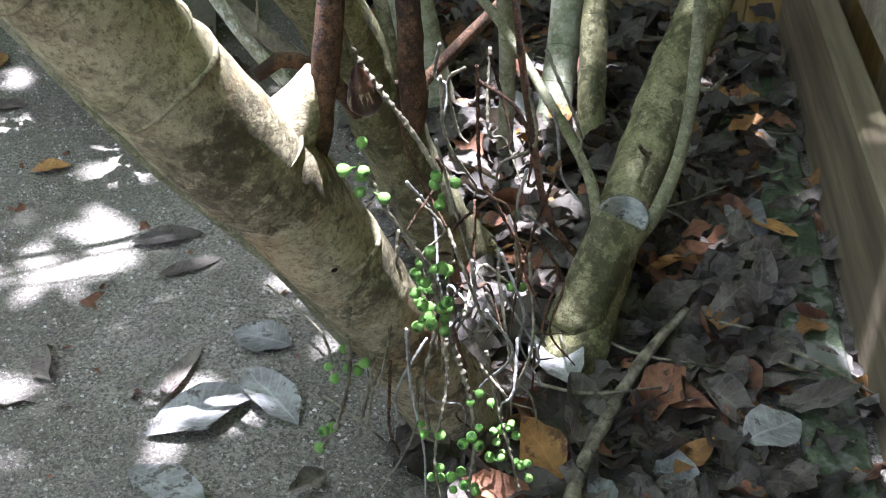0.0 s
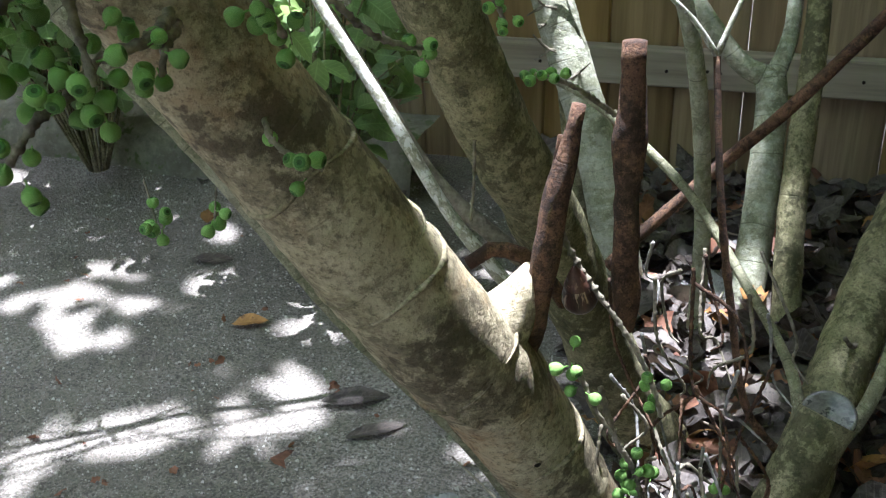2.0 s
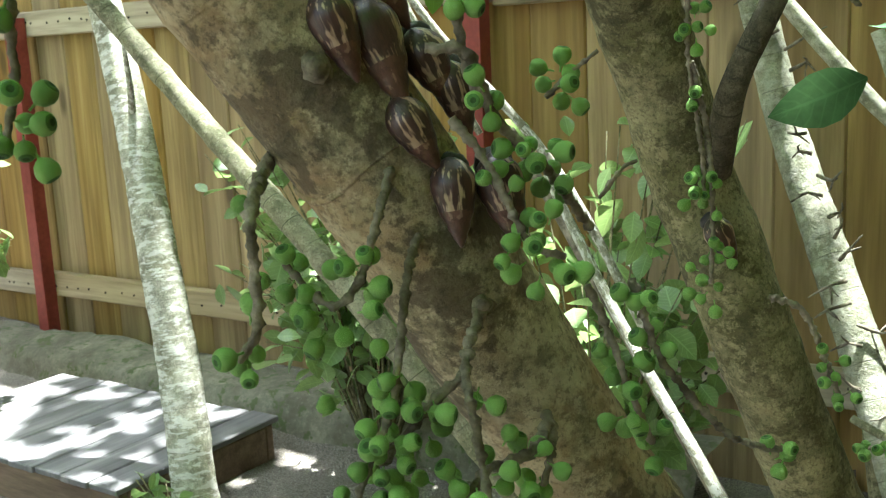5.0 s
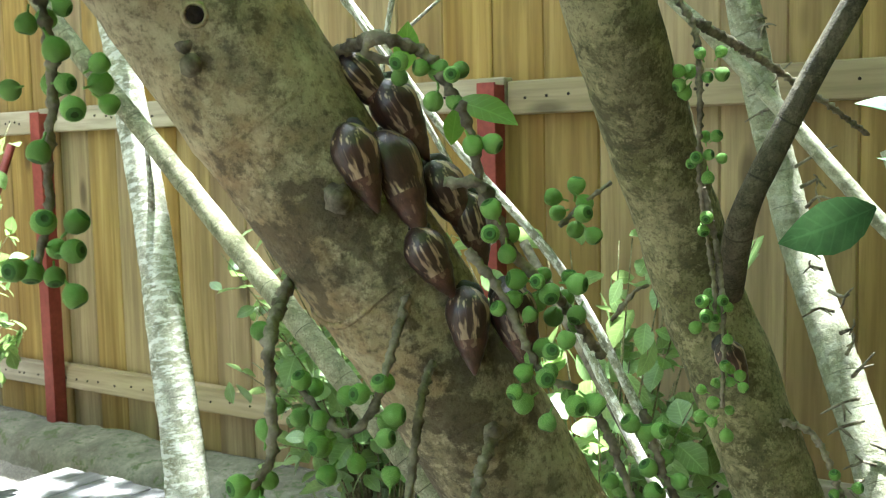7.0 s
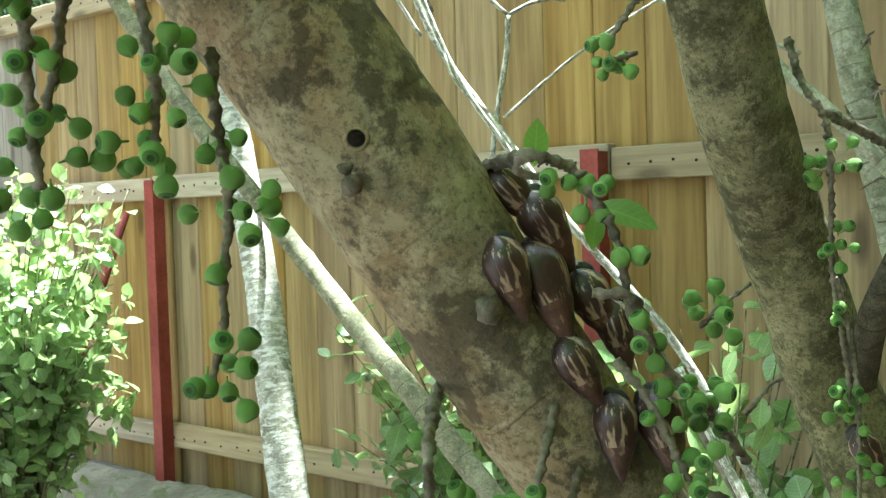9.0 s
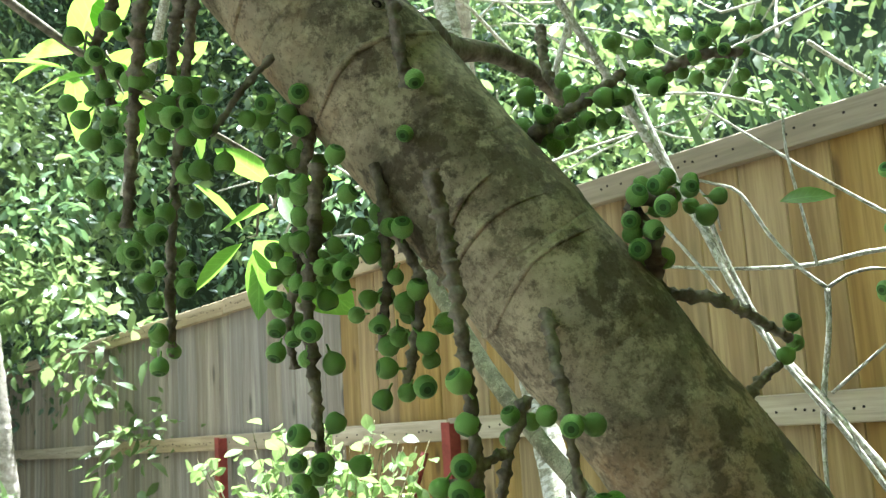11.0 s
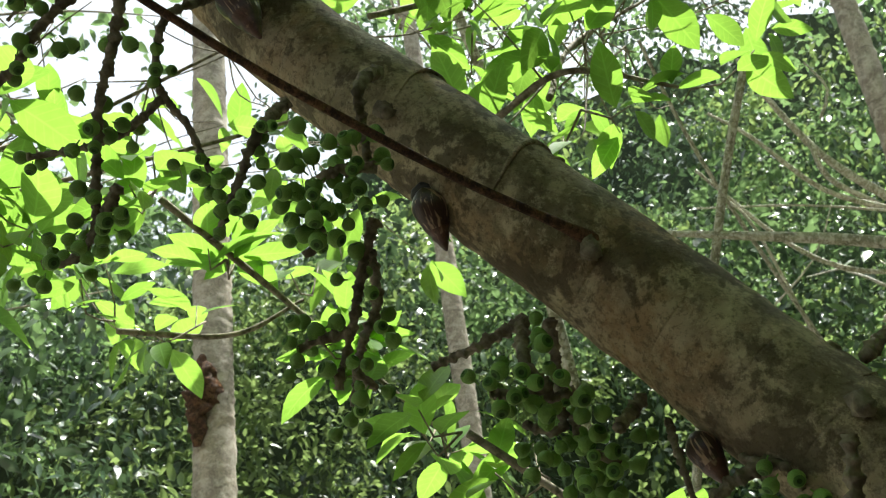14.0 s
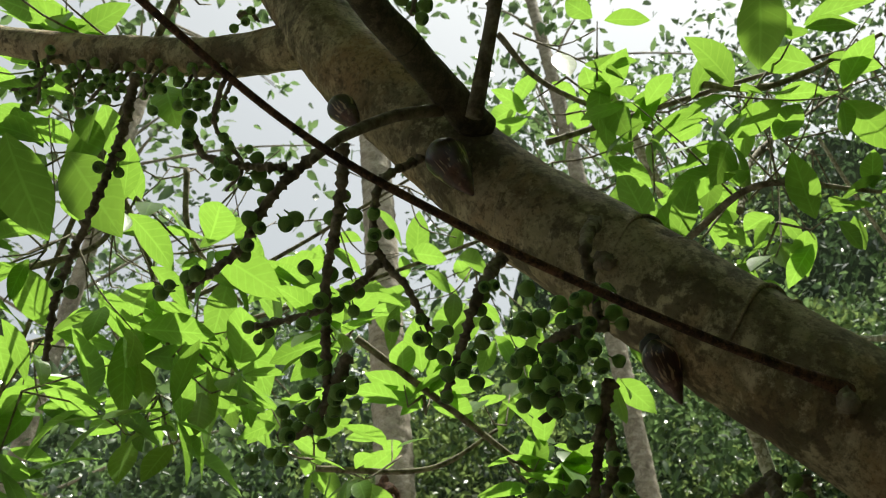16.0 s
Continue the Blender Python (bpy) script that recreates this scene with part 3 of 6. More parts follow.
# second stem, mossy
stem = limb([(-0.14, 1.16, -0.03, 0.055), (-0.185, 1.08, 0.12, 0.043), (-0.249, 0.965, 0.39, 0.038), (-0.295, 0.885, 0.54, 0.0365), (-0.338, 0.83, 0.70, 0.0365), (-0.385, 0.815, 0.83, 0.037), (-0.40, 0.745, 0.96, 0.0355),
             (-0.398, 0.672, 1.04, 0.034), (-0.398, 0.61, 1.14, 0.032), (-0.41, 0.48, 1.38, 0.03), (-0.42, 0.3, 1.8, 0.026)], BARK_GREEN, tree, 28, 0.09, 0.015, 0.08, "stem", "olive-green mossy bark")
limb([(-0.36, 0.80, 0.84, 0.014), (-0.333, 0.757, 0.907, 0.0108), (-0.310, 0.753, 0.955, 0.0098), (-0.284, 0.751, 1.005, 0.0092), (-0.254, 0.752, 1.060, 0.0088), (-0.223, 0.754, 1.119, 0.0082), (-0.15, 0.77, 1.3, 0.007)], BARK_DARK, tree, label="dark brown bare bough")
# thin pale stem behind
limb([(-0.25, 0.92, 0.02, 0.016), (-0.325, 0.885, 0.157, 0.0125), (-0.444, 0.848, 0.312, 0.012), (-0.592, 0.825, 0.516, 0.012), (-0.778, 0.785, 0.739, 0.0132), (-0.948, 0.80, 0.877, 0.0127), (-1.06, 0.78, 1.0, 0.012), (-1.15, 0.76, 1.1, 0.0115), (-1.26, 0.75, 1.23, 0.012), (-1.5, 0.7, 1.6, 0.01)],
     BARK_GREY, tree, 16, 0.05, 0.08, 0.035, label="olive-grey ringed thin stem")
limb([(-0.25, 0.83, 0.38, 0.0075), (-0.322, 0.836, 0.461, 0.0065), (-0.399, 0.872, 0.554, 0.006), (-0.49, 0.91, 0.662, 0.0055), (-0.6, 0.96, 0.81, 0.005)], BARK_PALE, tree, 12, 0.05, 0.08, 0.03)
limb([(-0.28, 0.95, 0.36, 0.010), (-0.365, 0.93, 0.446, 0.009), (-0.437, 0.962, 0.524, 0.008), (-0.535, 1.002, 0.642, 0.007), (-0.7, 1.06, 0.85, 0.006)], TWIG, tree, 12)
limb([(-0.2, 0.80, 0.40, 0.007), (-0.215, 0.79, 0.43, 0.0075), (-0.235, 0.78, 0.455, 0.0075), (-0.262, 0.77, 0.462, 0.007), (-0.28, 0.76, 0.45, 0.006)], BARK_DEAD, tree, 10)
limb([(-0.63, 0.25, 1.36, 0.012), (-0.676, 0.301, 1.375, 0.009), (-0.689, 0.361, 1.384, 0.0078), (-0.706, 0.43, 1.372, 0.007), (-0.71, 0.45, 1.35, 0.006)], TWIG, tree, 12, 0.2, 0.2, 0.02)
limb([(-0.66, -0.03, 1.575, 0.007), (-0.648, -0.078, 1.588, 0.0035), (-0.630, -0.132, 1.597, 0.003), (-0.602, -0.207, 1.613, 0.0028), (-0.570, -0.293, 1.637, 0.0027), (-0.527, -0.397, 1.679, 0.0024), (-0.45, -0.55, 1.78, 0.0027)], BARK_DEAD, tree, 12, label="long thin red-brown shoot")
limb([(-0.715, -0.275, 1.865, 0.016), (-0.664, -0.307, 1.862, 0.0138), (-0.618, -0.332, 1.854, 0.013), (-0.571, -0.359, 1.847, 0.0125), (-0.48, -0.4, 1.85, 0.012), (-0.3, -0.45, 1.95, 0.011)], BARK_DARK, tree, 14, label="dark forked bough")
limb([(-0.684, -0.307, 1.854, 0.0055), (-0.666, -0.341, 1.827, 0.0048), (-0.653, -0.372, 1.794, 0.0045), (-0.645, -0.384, 1.773, 0.004), (-0.64, -0.395, 1.75, 0.0025)], TWIG, tree, 12)
limb([(-0.765, -0.43, 2.04, 0.026), (-0.818, -0.542, 2.075, 0.022), (-0.861, -0.661, 2.128, 0.020), (-0.918, -0.818, 2.209, 0.019), (-1.0, -1.15, 2.36, 0.015)], BARK, tree, 14)
limb([(-0.59, -0.26, 1.93, 0.006), (-0.626, -0.27, 1.87, 0.006), (-0.66, -0.28, 1.82, 0.007)], TWIG, tree, 10)
# dead canes at the crotch
limb([(-0.252, 0.602, 0.42, 0.040), (-0.230, 0.623, 0.452, 0.034), (-0.212, 0.637, 0.475, 0.0245), (-0.198, 0.644, 0.498, 0.0155), (-0.190, 0.645, 0.515, 0.0105)], BARK, tree, 24, 0.06, 0.05, 0.012, "collar", "wrinkled swollen bark collar")
limb([(-0.225, 0.672, 0.40, 0.02), (-0.200, 0.652, 0.455, 0.0135), (-0.186, 0.643, 0.50, 0.0108), (-0.178, 0.646, 0.56, 0.0098), (-0.169, 0.652, 0.61, 0.008), (-0.163, 0.655, 0.643, 0.0045)], BARK_DEAD, tree, 16, 0.3, 0.03, 0.02, label="dead red-brown cane")
limb([(-0.186, 0.66, 0.50, 0.008), (-0.184, 0.672, 0.56, 0.006), (-0.180, 0.68, 0.61, 0.003)], BARK_DEAD, tree, 12, 0.3, 0.03, 0.02)
limb([(-0.130, 0.722, 0.43, 0.004), (-0.131, 0.716, 0.445, 0.0085), (-0.132, 0.715, 0.470, 0.0105), (-0.135, 0.714, 0.532, 0.0108), (-0.138, 0.728, 0.617, 0.0105), (-0.139, 0.73, 0.668, 0.0105)], BARK_DEAD, tree, 16, 0.45, label="broken dark dead cane with flaking bark")

# ---- figs ----
bm = bmesh.new()
lathe(bm, [(0.10, 1.75), (0.11, 1.35), (0.13, 1.08), (0.42, 0.92), (0.76, 0.62), (0.97, 0.16), (0.98, -0.24), (0.84, -0.60), (0.66, -0.78), (0.52, -0.85), (0.40, -0.88), (0.30, -0.875), (0.2, -0.85), (0.02, -0.83)], 14)
for f in bm.faces:
    c = f.calc_center_median()
    f.material_index = 0 if c.z > -0.70 else 1 if c.xy.length > 0.33 else 2
FIG = bpy.data.meshes.new("fig")
bm.to_mesh(FIG)
bm.free()
FIG.shade_smooth()
FIG.materials.append(FIG_SKIN)
FIG.materials.append(FIG_RING)
FIG.materials.append(FIG_EYE)
fig_spots = []


def twig(pts, clusters):
    """A knobbly fruiting shoot with clusters of figs at (way along, count, spread)."""
    bm = tube(bmesh.new(), [(x, y, z, r * min(0.88, max(0.62, 0.62 + (z - 0.95) * 1.0))) for x, y, z, r in pts], 8, 0.0012, 0.7, 230, 0.38, 0.0085, 0.25)
    shoot = part("twig", bm, TWIG, tree)
    path = smooth_path(pts, 0.004)
    for u, count, spread in clusters:
        c = Vector(path[min(len(path) - 1, int(u * (len(path) - 1)))][:3])
        for _ in range(int(count * (0.7 if c.z < 0.95 else 0.85) + 0.5)):
            big = min(1.1, max(1.0, 1.0 + (c.z - 0.95) * 0.5))
            for _try in range(14):
                d = rand_dir(-0.35)
                p = c + Vector((d.x, d.y, d.z * 1.1)) * spread * 1.12 * big ** 0.75 * rng.uniform(0.35, 1.12)
                gap = np.linalg.norm(AXIS_XYZ - np.array(p), axis=1) - AXIS_R
                if gap.min() > 0.005 * big and all((p - q).length > 0.0098 * big for q in fig_spots):
                    break
            else:
                continue
            fig_spots.append(p)
            r = rng.uniform(0.0040, 0.0057) * big
            m = Matrix.Translation(p) @ ((c - p) + rand_dir() * 0.006).to_track_quat("Z", "Y").to_matrix().to_4x4() @ Matrix.Diagonal((r, r, r, 1))
            o = new("fig", FIG)
            o.parent = shoot
            o.matrix_basis = m



twig([(-0.178, 0.648, 0.295, 0.0036), (-0.189, 0.675, 0.237, 0.0033), (-0.188, 0.672, 0.199, 0.0031), (-0.198, 0.661, 0.150, 0.0029), (-0.218, 0.660, 0.102, 0.0026)], [(0.45, 9, 0.02), (0.8, 3, 0.012), (1.0, 2, 0.01)])
twig([(-0.168, 0.684, 0.216, 0.0036), (-0.176, 0.698, 0.163, 0.0031), (-0.183, 0.685, 0.129, 0.0026)], [])
twig([(-0.154, 0.692, 0.200, 0.0028), (-0.173, 0.709, 0.161, 0.0023), (-0.180, 0.695, 0.108, 0.0018)], [])
twig([(-0.136, 0.634, 0.429, 0.0036), (-0.123, 0.631, 0.387, 0.0034), (-0.107, 0.642, 0.347, 0.0032), (-0.101, 0.646, 0.298, 0.0030), (-0.110, 0.626, 0.238, 0.0028), (-0.104, 0.619, 0.192, 0.0026)], [(0.35, 8, 0.012), (0.5, 22, 0.024), (0.58, 6, 0.014)])
twig([(-0.155, 0.624, 0.454, 0.0028), (-0.134, 0.622, 0.412, 0.0023), (-0.116, 0.629, 0.383, 0.0018)], [(0.05, 5, 0.014), (0.25, 3, 0.012)])
twig([(-0.176, 0.660, 0.544, 0.0036), (-0.157, 0.663, 0.508, 0.0033), (-0.128, 0.663, 0.468, 0.0031), (-0.106, 0.664, 0.430, 0.0029), (-0.092, 0.663, 0.390, 0.0026)], [(0.85, 7, 0.014)])
twig([(-0.091, 0.665, 0.253, 0.0036), (-0.074, 0.656, 0.203, 0.0033), (-0.067, 0.648, 0.155, 0.0029), (-0.069, 0.631, 0.113, 0.0026)], [(0.35, 3, 0.01), (0.7, 5, 0.016), (0.95, 7, 0.02)])
twig([(-0.065, 0.704, 0.216, 0.0028), (-0.051, 0.691, 0.159, 0.0025), (-0.038, 0.679, 0.122, 0.0021), (-0.024, 0.670, 0.071, 0.0018)], [(0.5, 10, 0.022), (0.8, 10, 0.022)])
twig([(-0.099, 0.682, 0.244, 0.0028), (-0.097, 0.670, 0.193, 0.0025), (-0.103, 0.643, 0.139, 0.0021), (-0.094, 0.620, 0.105, 0.0018)], [(0.6, 4, 0.014), (0.9, 5, 0.014)])
twig([(-0.086, 0.696, 0.261, 0.0028), (-0.078, 0.748, 0.280, 0.0025), (-0.052, 0.759, 0.256, 0.0021), (-0.045, 0.772, 0.254, 0.0018)], [(0.95, 3, 0.01)])
twig([(-0.441, 0.355, 0.897, 0.0045), (-0.395, 0.291, 0.880, 0.0041), (-0.390, 0.286, 0.857, 0.0037), (-0.390, 0.284, 0.831, 0.0034), (-0.398, 0.280, 0.816, 0.0030)], [(0.45, 1, 0.008), (0.95, 9, 0.016)])
twig([(-0.377, 0.371, 0.891, 0.0036), (-0.371, 0.352, 0.874, 0.0034), (-0.369, 0.332, 0.846, 0.0032), (-0.376, 0.324, 0.834, 0.0030), (-0.385, 0.319, 0.837, 0.0028), (-0.407, 0.323, 0.851, 0.0026)], [(0.55, 8, 0.02), (0.75, 10, 0.02), (0.95, 6, 0.016)])
twig([(-0.371, 0.382, 0.856, 0.0036), (-0.362, 0.358, 0.840, 0.0034), (-0.358, 0.343, 0.806, 0.0032), (-0.356, 0.330, 0.782, 0.0030), (-0.362, 0.319, 0.757, 0.0028), (-0.366, 0.308, 0.733, 0.0026)], [(0.5, 5, 0.018), (0.65, 13, 0.024), (0.78, 7, 0.018), (0.97, 7, 0.018)])
twig([(-0.352, 0.408, 0.815, 0.0045), (-0.339, 0.371, 0.798, 0.0041), (-0.328, 0.358, 0.778, 0.0037), (-0.324, 0.356, 0.763, 0.0034), (-0.317, 0.352, 0.740, 0.0030)], [(0.55, 4, 0.016), (0.9, 9, 0.022)])
twig([(-0.337, 0.370, 0.794, 0.0036), (-0.343, 0.352, 0.786, 0.0033), (-0.352, 0.335, 0.770, 0.0029), (-0.355, 0.326, 0.767, 0.0026)], [(0.6, 7, 0.018), (1.0, 8, 0.02)])
twig([(-0.331, 0.439, 0.751, 0.0045), (-0.315, 0.394, 0.750, 0.0042), (-0.329, 0.371, 0.745, 0.0039), (-0.331, 0.355, 0.736, 0.0036), (-0.338, 0.335, 0.728, 0.0033), (-0.348, 0.324, 0.711, 0.0030)], [(0.45, 7, 0.018), (0.65, 13, 0.024), (0.85, 7, 0.018), (1.0, 6, 0.018)])
twig([(-0.330, 0.442, 0.744, 0.0036), (-0.308, 0.396, 0.746, 0.0031), (-0.310, 0.391, 0.733, 0.0026)], [(0.9, 5, 0.016)])
twig([(-0.305, 0.474, 0.683, 0.0028), (-0.291, 0.457, 0.677, 0.0025), (-0.274, 0.453, 0.670, 0.0021), (-0.263, 0.458, 0.664, 0.0018)], [(0.4, 2, 0.008), (0.85, 6, 0.012)])
twig([(-0.451, 0.553, 0.600, 0.0012), (-0.445, 0.549, 0.576, 0.0011), (-0.442, 0.547, 0.564, 0.0010)], [(0.95, 10, 0.014)])
twig([(-0.423, 0.599, 0.577, 0.0012), (-0.423, 0.594, 0.561, 0.0011), (-0.423, 0.591, 0.553, 0.0010)], [(0.95, 5, 0.01)])
twig([(-0.415, 0.365, 1.011, 0.0045), (-0.378, 0.352, 1.015, 0.0042), (-0.366, 0.373, 1.009, 0.0040), (-0.355, 0.379, 0.991, 0.0037), (-0.347, 0.384, 0.972, 0.0035), (-0.347, 0.393, 0.940, 0.0033), (-0.341, 0.396, 0.921, 0.0030)], [(0.5, 7, 0.012), (0.68, 2, 0.01)])
twig([(-0.357, 0.375, 0.947, 0.0045), (-0.341, 0.385, 0.944, 0.0042), (-0.334, 0.400, 0.912, 0.0040), (-0.322, 0.431, 0.882, 0.0037), (-0.318, 0.468, 0.849, 0.0035)], [(0.3, 6, 0.014), (0.55, 12, 0.018), (0.72, 7, 0.014)])
twig([(-0.347, 0.379, 0.914, 0.0036), (-0.334, 0.387, 0.894, 0.0033), (-0.322, 0.393, 0.866, 0.0031), (-0.315, 0.396, 0.852, 0.0029), (-0.302, 0.406, 0.846, 0.0026)], [(0.5, 3, 0.012), (0.72, 10, 0.018), (0.9, 9, 0.018)])
twig([(-0.357, 0.495, 0.917, 0.0028), (-0.346, 0.504, 0.930, 0.0023), (-0.333, 0.514, 0.942, 0.0018)], [(0.4, 10, 0.014)])
twig([(-0.378, 0.352, 1.016, 0.0036), (-0.382, 0.349, 1.008, 0.0031), (-0.373, 0.367, 1.003, 0.0026)], [(0.9, 2, 0.01)])
twig([(-0.286, 0.449, 0.827, 0.0036), (-0.280, 0.464, 0.788, 0.0033), (-0.272, 0.494, 0.753, 0.0031), (-0.257, 0.528, 0.719, 0.0029), (-0.238, 0.559, 0.704, 0.0026)], [(0.1, 6, 0.014), (0.25, 5, 0.012), (0.98, 5, 0.01)])
twig([(-0.305, 0.436, 0.825, 0.0036), (-0.297, 0.445, 0.797, 0.0033), (-0.290, 0.451, 0.769, 0.0029), (-0.284, 0.468, 0.733, 0.0026)], [(0.55, 9, 0.018), (0.8, 7, 0.016), (1.0, 4, 0.012)])
twig([(-0.376, 0.694, 1.109, 0.0036), (-0.363, 0.688, 1.074, 0.0034), (-0.349, 0.695, 1.044, 0.0033), (-0.349, 0.704, 0.991, 0.0031), (-0.354, 0.720, 0.931, 0.0029), (-0.351, 0.741, 0.859, 0.0028), (-0.349, 0.740, 0.824, 0.0026)], [(0.35, 9, 0.016), (0.55, 8, 0.016), (0.72, 3, 0.01), (0.95, 10, 0.02)])
twig([(-0.352, 0.721, 0.931, 0.0036), (-0.347, 0.744, 0.868, 0.0033), (-0.343, 0.742, 0.806, 0.0029), (-0.343, 0.739, 0.758, 0.0026)], [(0.6, 6, 0.014), (0.85, 9, 0.018), (1.0, 9, 0.018)])
twig([(-0.349, 0.696, 1.052, 0.0045), (-0.327, 0.771, 1.030, 0.0040), (-0.302, 0.837, 1.003, 0.0035), (-0.272, 0.904, 0.969, 0.0030)], [])
twig([(-0.313, 0.793, 0.739, 0.0045), (-0.289, 0.803, 0.727, 0.0040), (-0.273, 0.812, 0.688, 0.0035), (-0.262, 0.820, 0.653, 0.0030)], [(0.7, 5, 0.014), (0.95, 9, 0.02)])
twig([(-0.289, 0.816, 0.546, 0.0028), (-0.287, 0.806, 0.513, 0.0023), (-0.287, 0.794, 0.475, 0.0018)], [])
twig([(-0.182, 0.939, 0.536, 0.0045), (-0.221, 0.893, 0.579, 0.0037), (-0.244, 0.860, 0.597, 0.0030)], [(0.95, 12, 0.018)])
twig([(-0.382, 0.619, 0.841, 0.0028), (-0.369, 0.629, 0.861, 0.0023), (-0.361, 0.636, 0.866, 0.0018)], [])
twig([(-0.455, 0.562, 1.087, 0.0028), (-0.436, 0.576, 1.094, 0.0018)], [(0.2, 7, 0.014)])
twig([(-0.465, 0.233, 1.065, 0.0036), (-0.463, 0.232, 1.041, 0.0034), (-0.459, 0.233, 1.016, 0.0033), (-0.457, 0.233, 0.992, 0.0031), (-0.458, 0.229, 0.958, 0.0029), (-0.457, 0.228, 0.939, 0.0028), (-0.462, 0.223, 0.915, 0.0026)], [(0.3, 5, 0.016), (0.5, 9, 0.022), (0.95, 12, 0.02)])
twig([(-0.560, 0.123, 1.242, 0.0045), (-0.563, 0.122, 1.209, 0.0041), (-0.569, 0.120, 1.174, 0.0037), (-0.571, 0.123, 1.135, 0.0034), (-0.573, 0.127, 1.091, 0.0030)], [(0.15, 9, 0.02), (0.35, 10, 0.02), (0.55, 7, 0.02), (0.97, 9, 0.018)])
twig([(-0.557, 0.156, 1.245, 0.0036), (-0.554, 0.163, 1.211, 0.0033), (-0.547, 0.174, 1.184, 0.0031), (-0.552, 0.173, 1.156, 0.0029), (-0.559, 0.169, 1.125, 0.0026)], [(0.35, 4, 0.016), (0.7, 9, 0.018), (0.95, 5, 0.014)])
twig([(-0.498, 0.149, 1.227, 0.0045), (-0.497, 0.155, 1.191, 0.0042), (-0.489, 0.153, 1.158, 0.0040), (-0.490, 0.158, 1.117, 0.0037), (-0.492, 0.160, 1.077, 0.0035), (-0.495, 0.162, 1.036, 0.0033), (-0.496, 0.166, 1.003, 0.0030)], [(0.5, 2, 0.012), (0.75, 3, 0.014), (0.97, 12, 0.022)])
twig([(-0.490, 0.176, 1.094, 0.0036), (-0.493, 0.158, 1.087, 0.0031), (-0.508, 0.143, 1.072, 0.0026)], [(0.5, 5, 0.014)])
twig([(-0.496, 0.213, 1.162, 0.0036), (-0.470, 0.196, 1.116, 0.0033), (-0.470, 0.201, 1.080, 0.0031), (-0.469, 0.205, 1.049, 0.0029), (-0.471, 0.206, 1.023, 0.0026)], [(0.4, 3, 0.014), (0.85, 12, 0.022), (1.0, 10, 0.02)])
twig([(-0.495, 0.196, 1.119, 0.0036), (-0.497, 0.183, 1.092, 0.0033), (-0.503, 0.180, 1.061, 0.0029), (-0.509, 0.177, 1.035, 0.0026)], [(0.1, 3, 0.012), (0.95, 9, 0.018)])
twig([(-0.480, 0.278, 1.190, 0.0045), (-0.495, 0.297, 1.173, 0.0041), (-0.477, 0.318, 1.167, 0.0037), (-0.472, 0.340, 1.158, 0.0034), (-0.465, 0.365, 1.143, 0.0030)], [(0.0, 4, 0.014), (1.0, 3, 0.01)])
twig([(-0.480, 0.278, 1.187, 0.0045), (-0.480, 0.279, 1.202, 0.0040), (-0.480, 0.263, 1.214, 0.0035), (-0.464, 0.280, 1.219, 0.0030)], [(0.5, 8, 0.018), (1.0, 10, 0.02)])
twig([(-0.465, 0.341, 1.091, 0.0045), (-0.471, 0.332, 1.113, 0.0037), (-0.470, 0.360, 1.130, 0.0030)], [])
twig([(-0.495, 0.568, 1.310, 0.0036), (-0.500, 0.568, 1.269, 0.0033), (-0.507, 0.566, 1.219, 0.0029), (-0.511, 0.565, 1.191, 0.0026)], [(0.4, 8, 0.018), (0.75, 11, 0.02), (1.0, 8, 0.016)])
twig([(-0.473, 0.593, 1.309, 0.0036), (-0.473, 0.597, 1.284, 0.0031), (-0.486, 0.585, 1.251, 0.0026)], [(0.9, 9, 0.018)])
twig([(-0.472, 0.687, 1.182, 0.0036), (-0.490, 0.671, 1.148, 0.0031), (-0.507, 0.655, 1.114, 0.0026)], [(0.4, 6, 0.016), (1.0, 6, 0.014)])
twig([(-0.564, 0.043, 1.408, 0.0045), (-0.581, 0.044, 1.350, 0.0041), (-0.594, 0.044, 1.309, 0.0037), (-0.606, 0.045, 1.268, 0.0034), (-0.621, 0.047, 1.216, 0.0030)], [(0.5, 4, 0.02), (0.7, 8, 0.022), (1.0, 9, 0.02)])
twig([(-0.620, 0.085, 1.356, 0.0036), (-0.638, 0.087, 1.316, 0.0033), (-0.655, 0.087, 1.260, 0.0031), (-0.671, 0.089, 1.205, 0.0029), (-0.683, 0.094, 1.156, 0.0026)], [(0.3, 7, 0.02), (0.5, 6, 0.02), (0.75, 8, 0.02), (0.95, 6, 0.018)])
twig([(-0.571, 0.168, 1.375, 0.0045), (-0.538, 0.158, 1.333, 0.0041), (-0.536, 0.163, 1.292, 0.0037), (-0.541, 0.173, 1.252, 0.0034), (-0.545, 0.183, 1.218, 0.0030)], [(0.6, 2, 0.01), (0.75, 3, 0.014)])
twig([(-0.553, 0.142, 1.327, 0.0028), (-0.588, 0.126, 1.318, 0.0025), (-0.596, 0.105, 1.295, 0.0021), (-0.606, 0.086, 1.265, 0.0018)], [(0.95, 8, 0.022)])
twig([(-0.518, 0.235, 1.260, 0.0045), (-0.535, 0.267, 1.277, 0.0040), (-0.522, 0.282, 1.288, 0.0035), (-0.514, 0.304, 1.305, 0.0030)], [(0.2, 8, 0.018), (0.6, 10, 0.022), (1.0, 9, 0.02)])
twig([(-0.583, 0.306, 1.358, 0.0036), (-0.559, 0.286, 1.317, 0.0031), (-0.542, 0.288, 1.288, 0.0026)], [(0.9, 6, 0.02)])
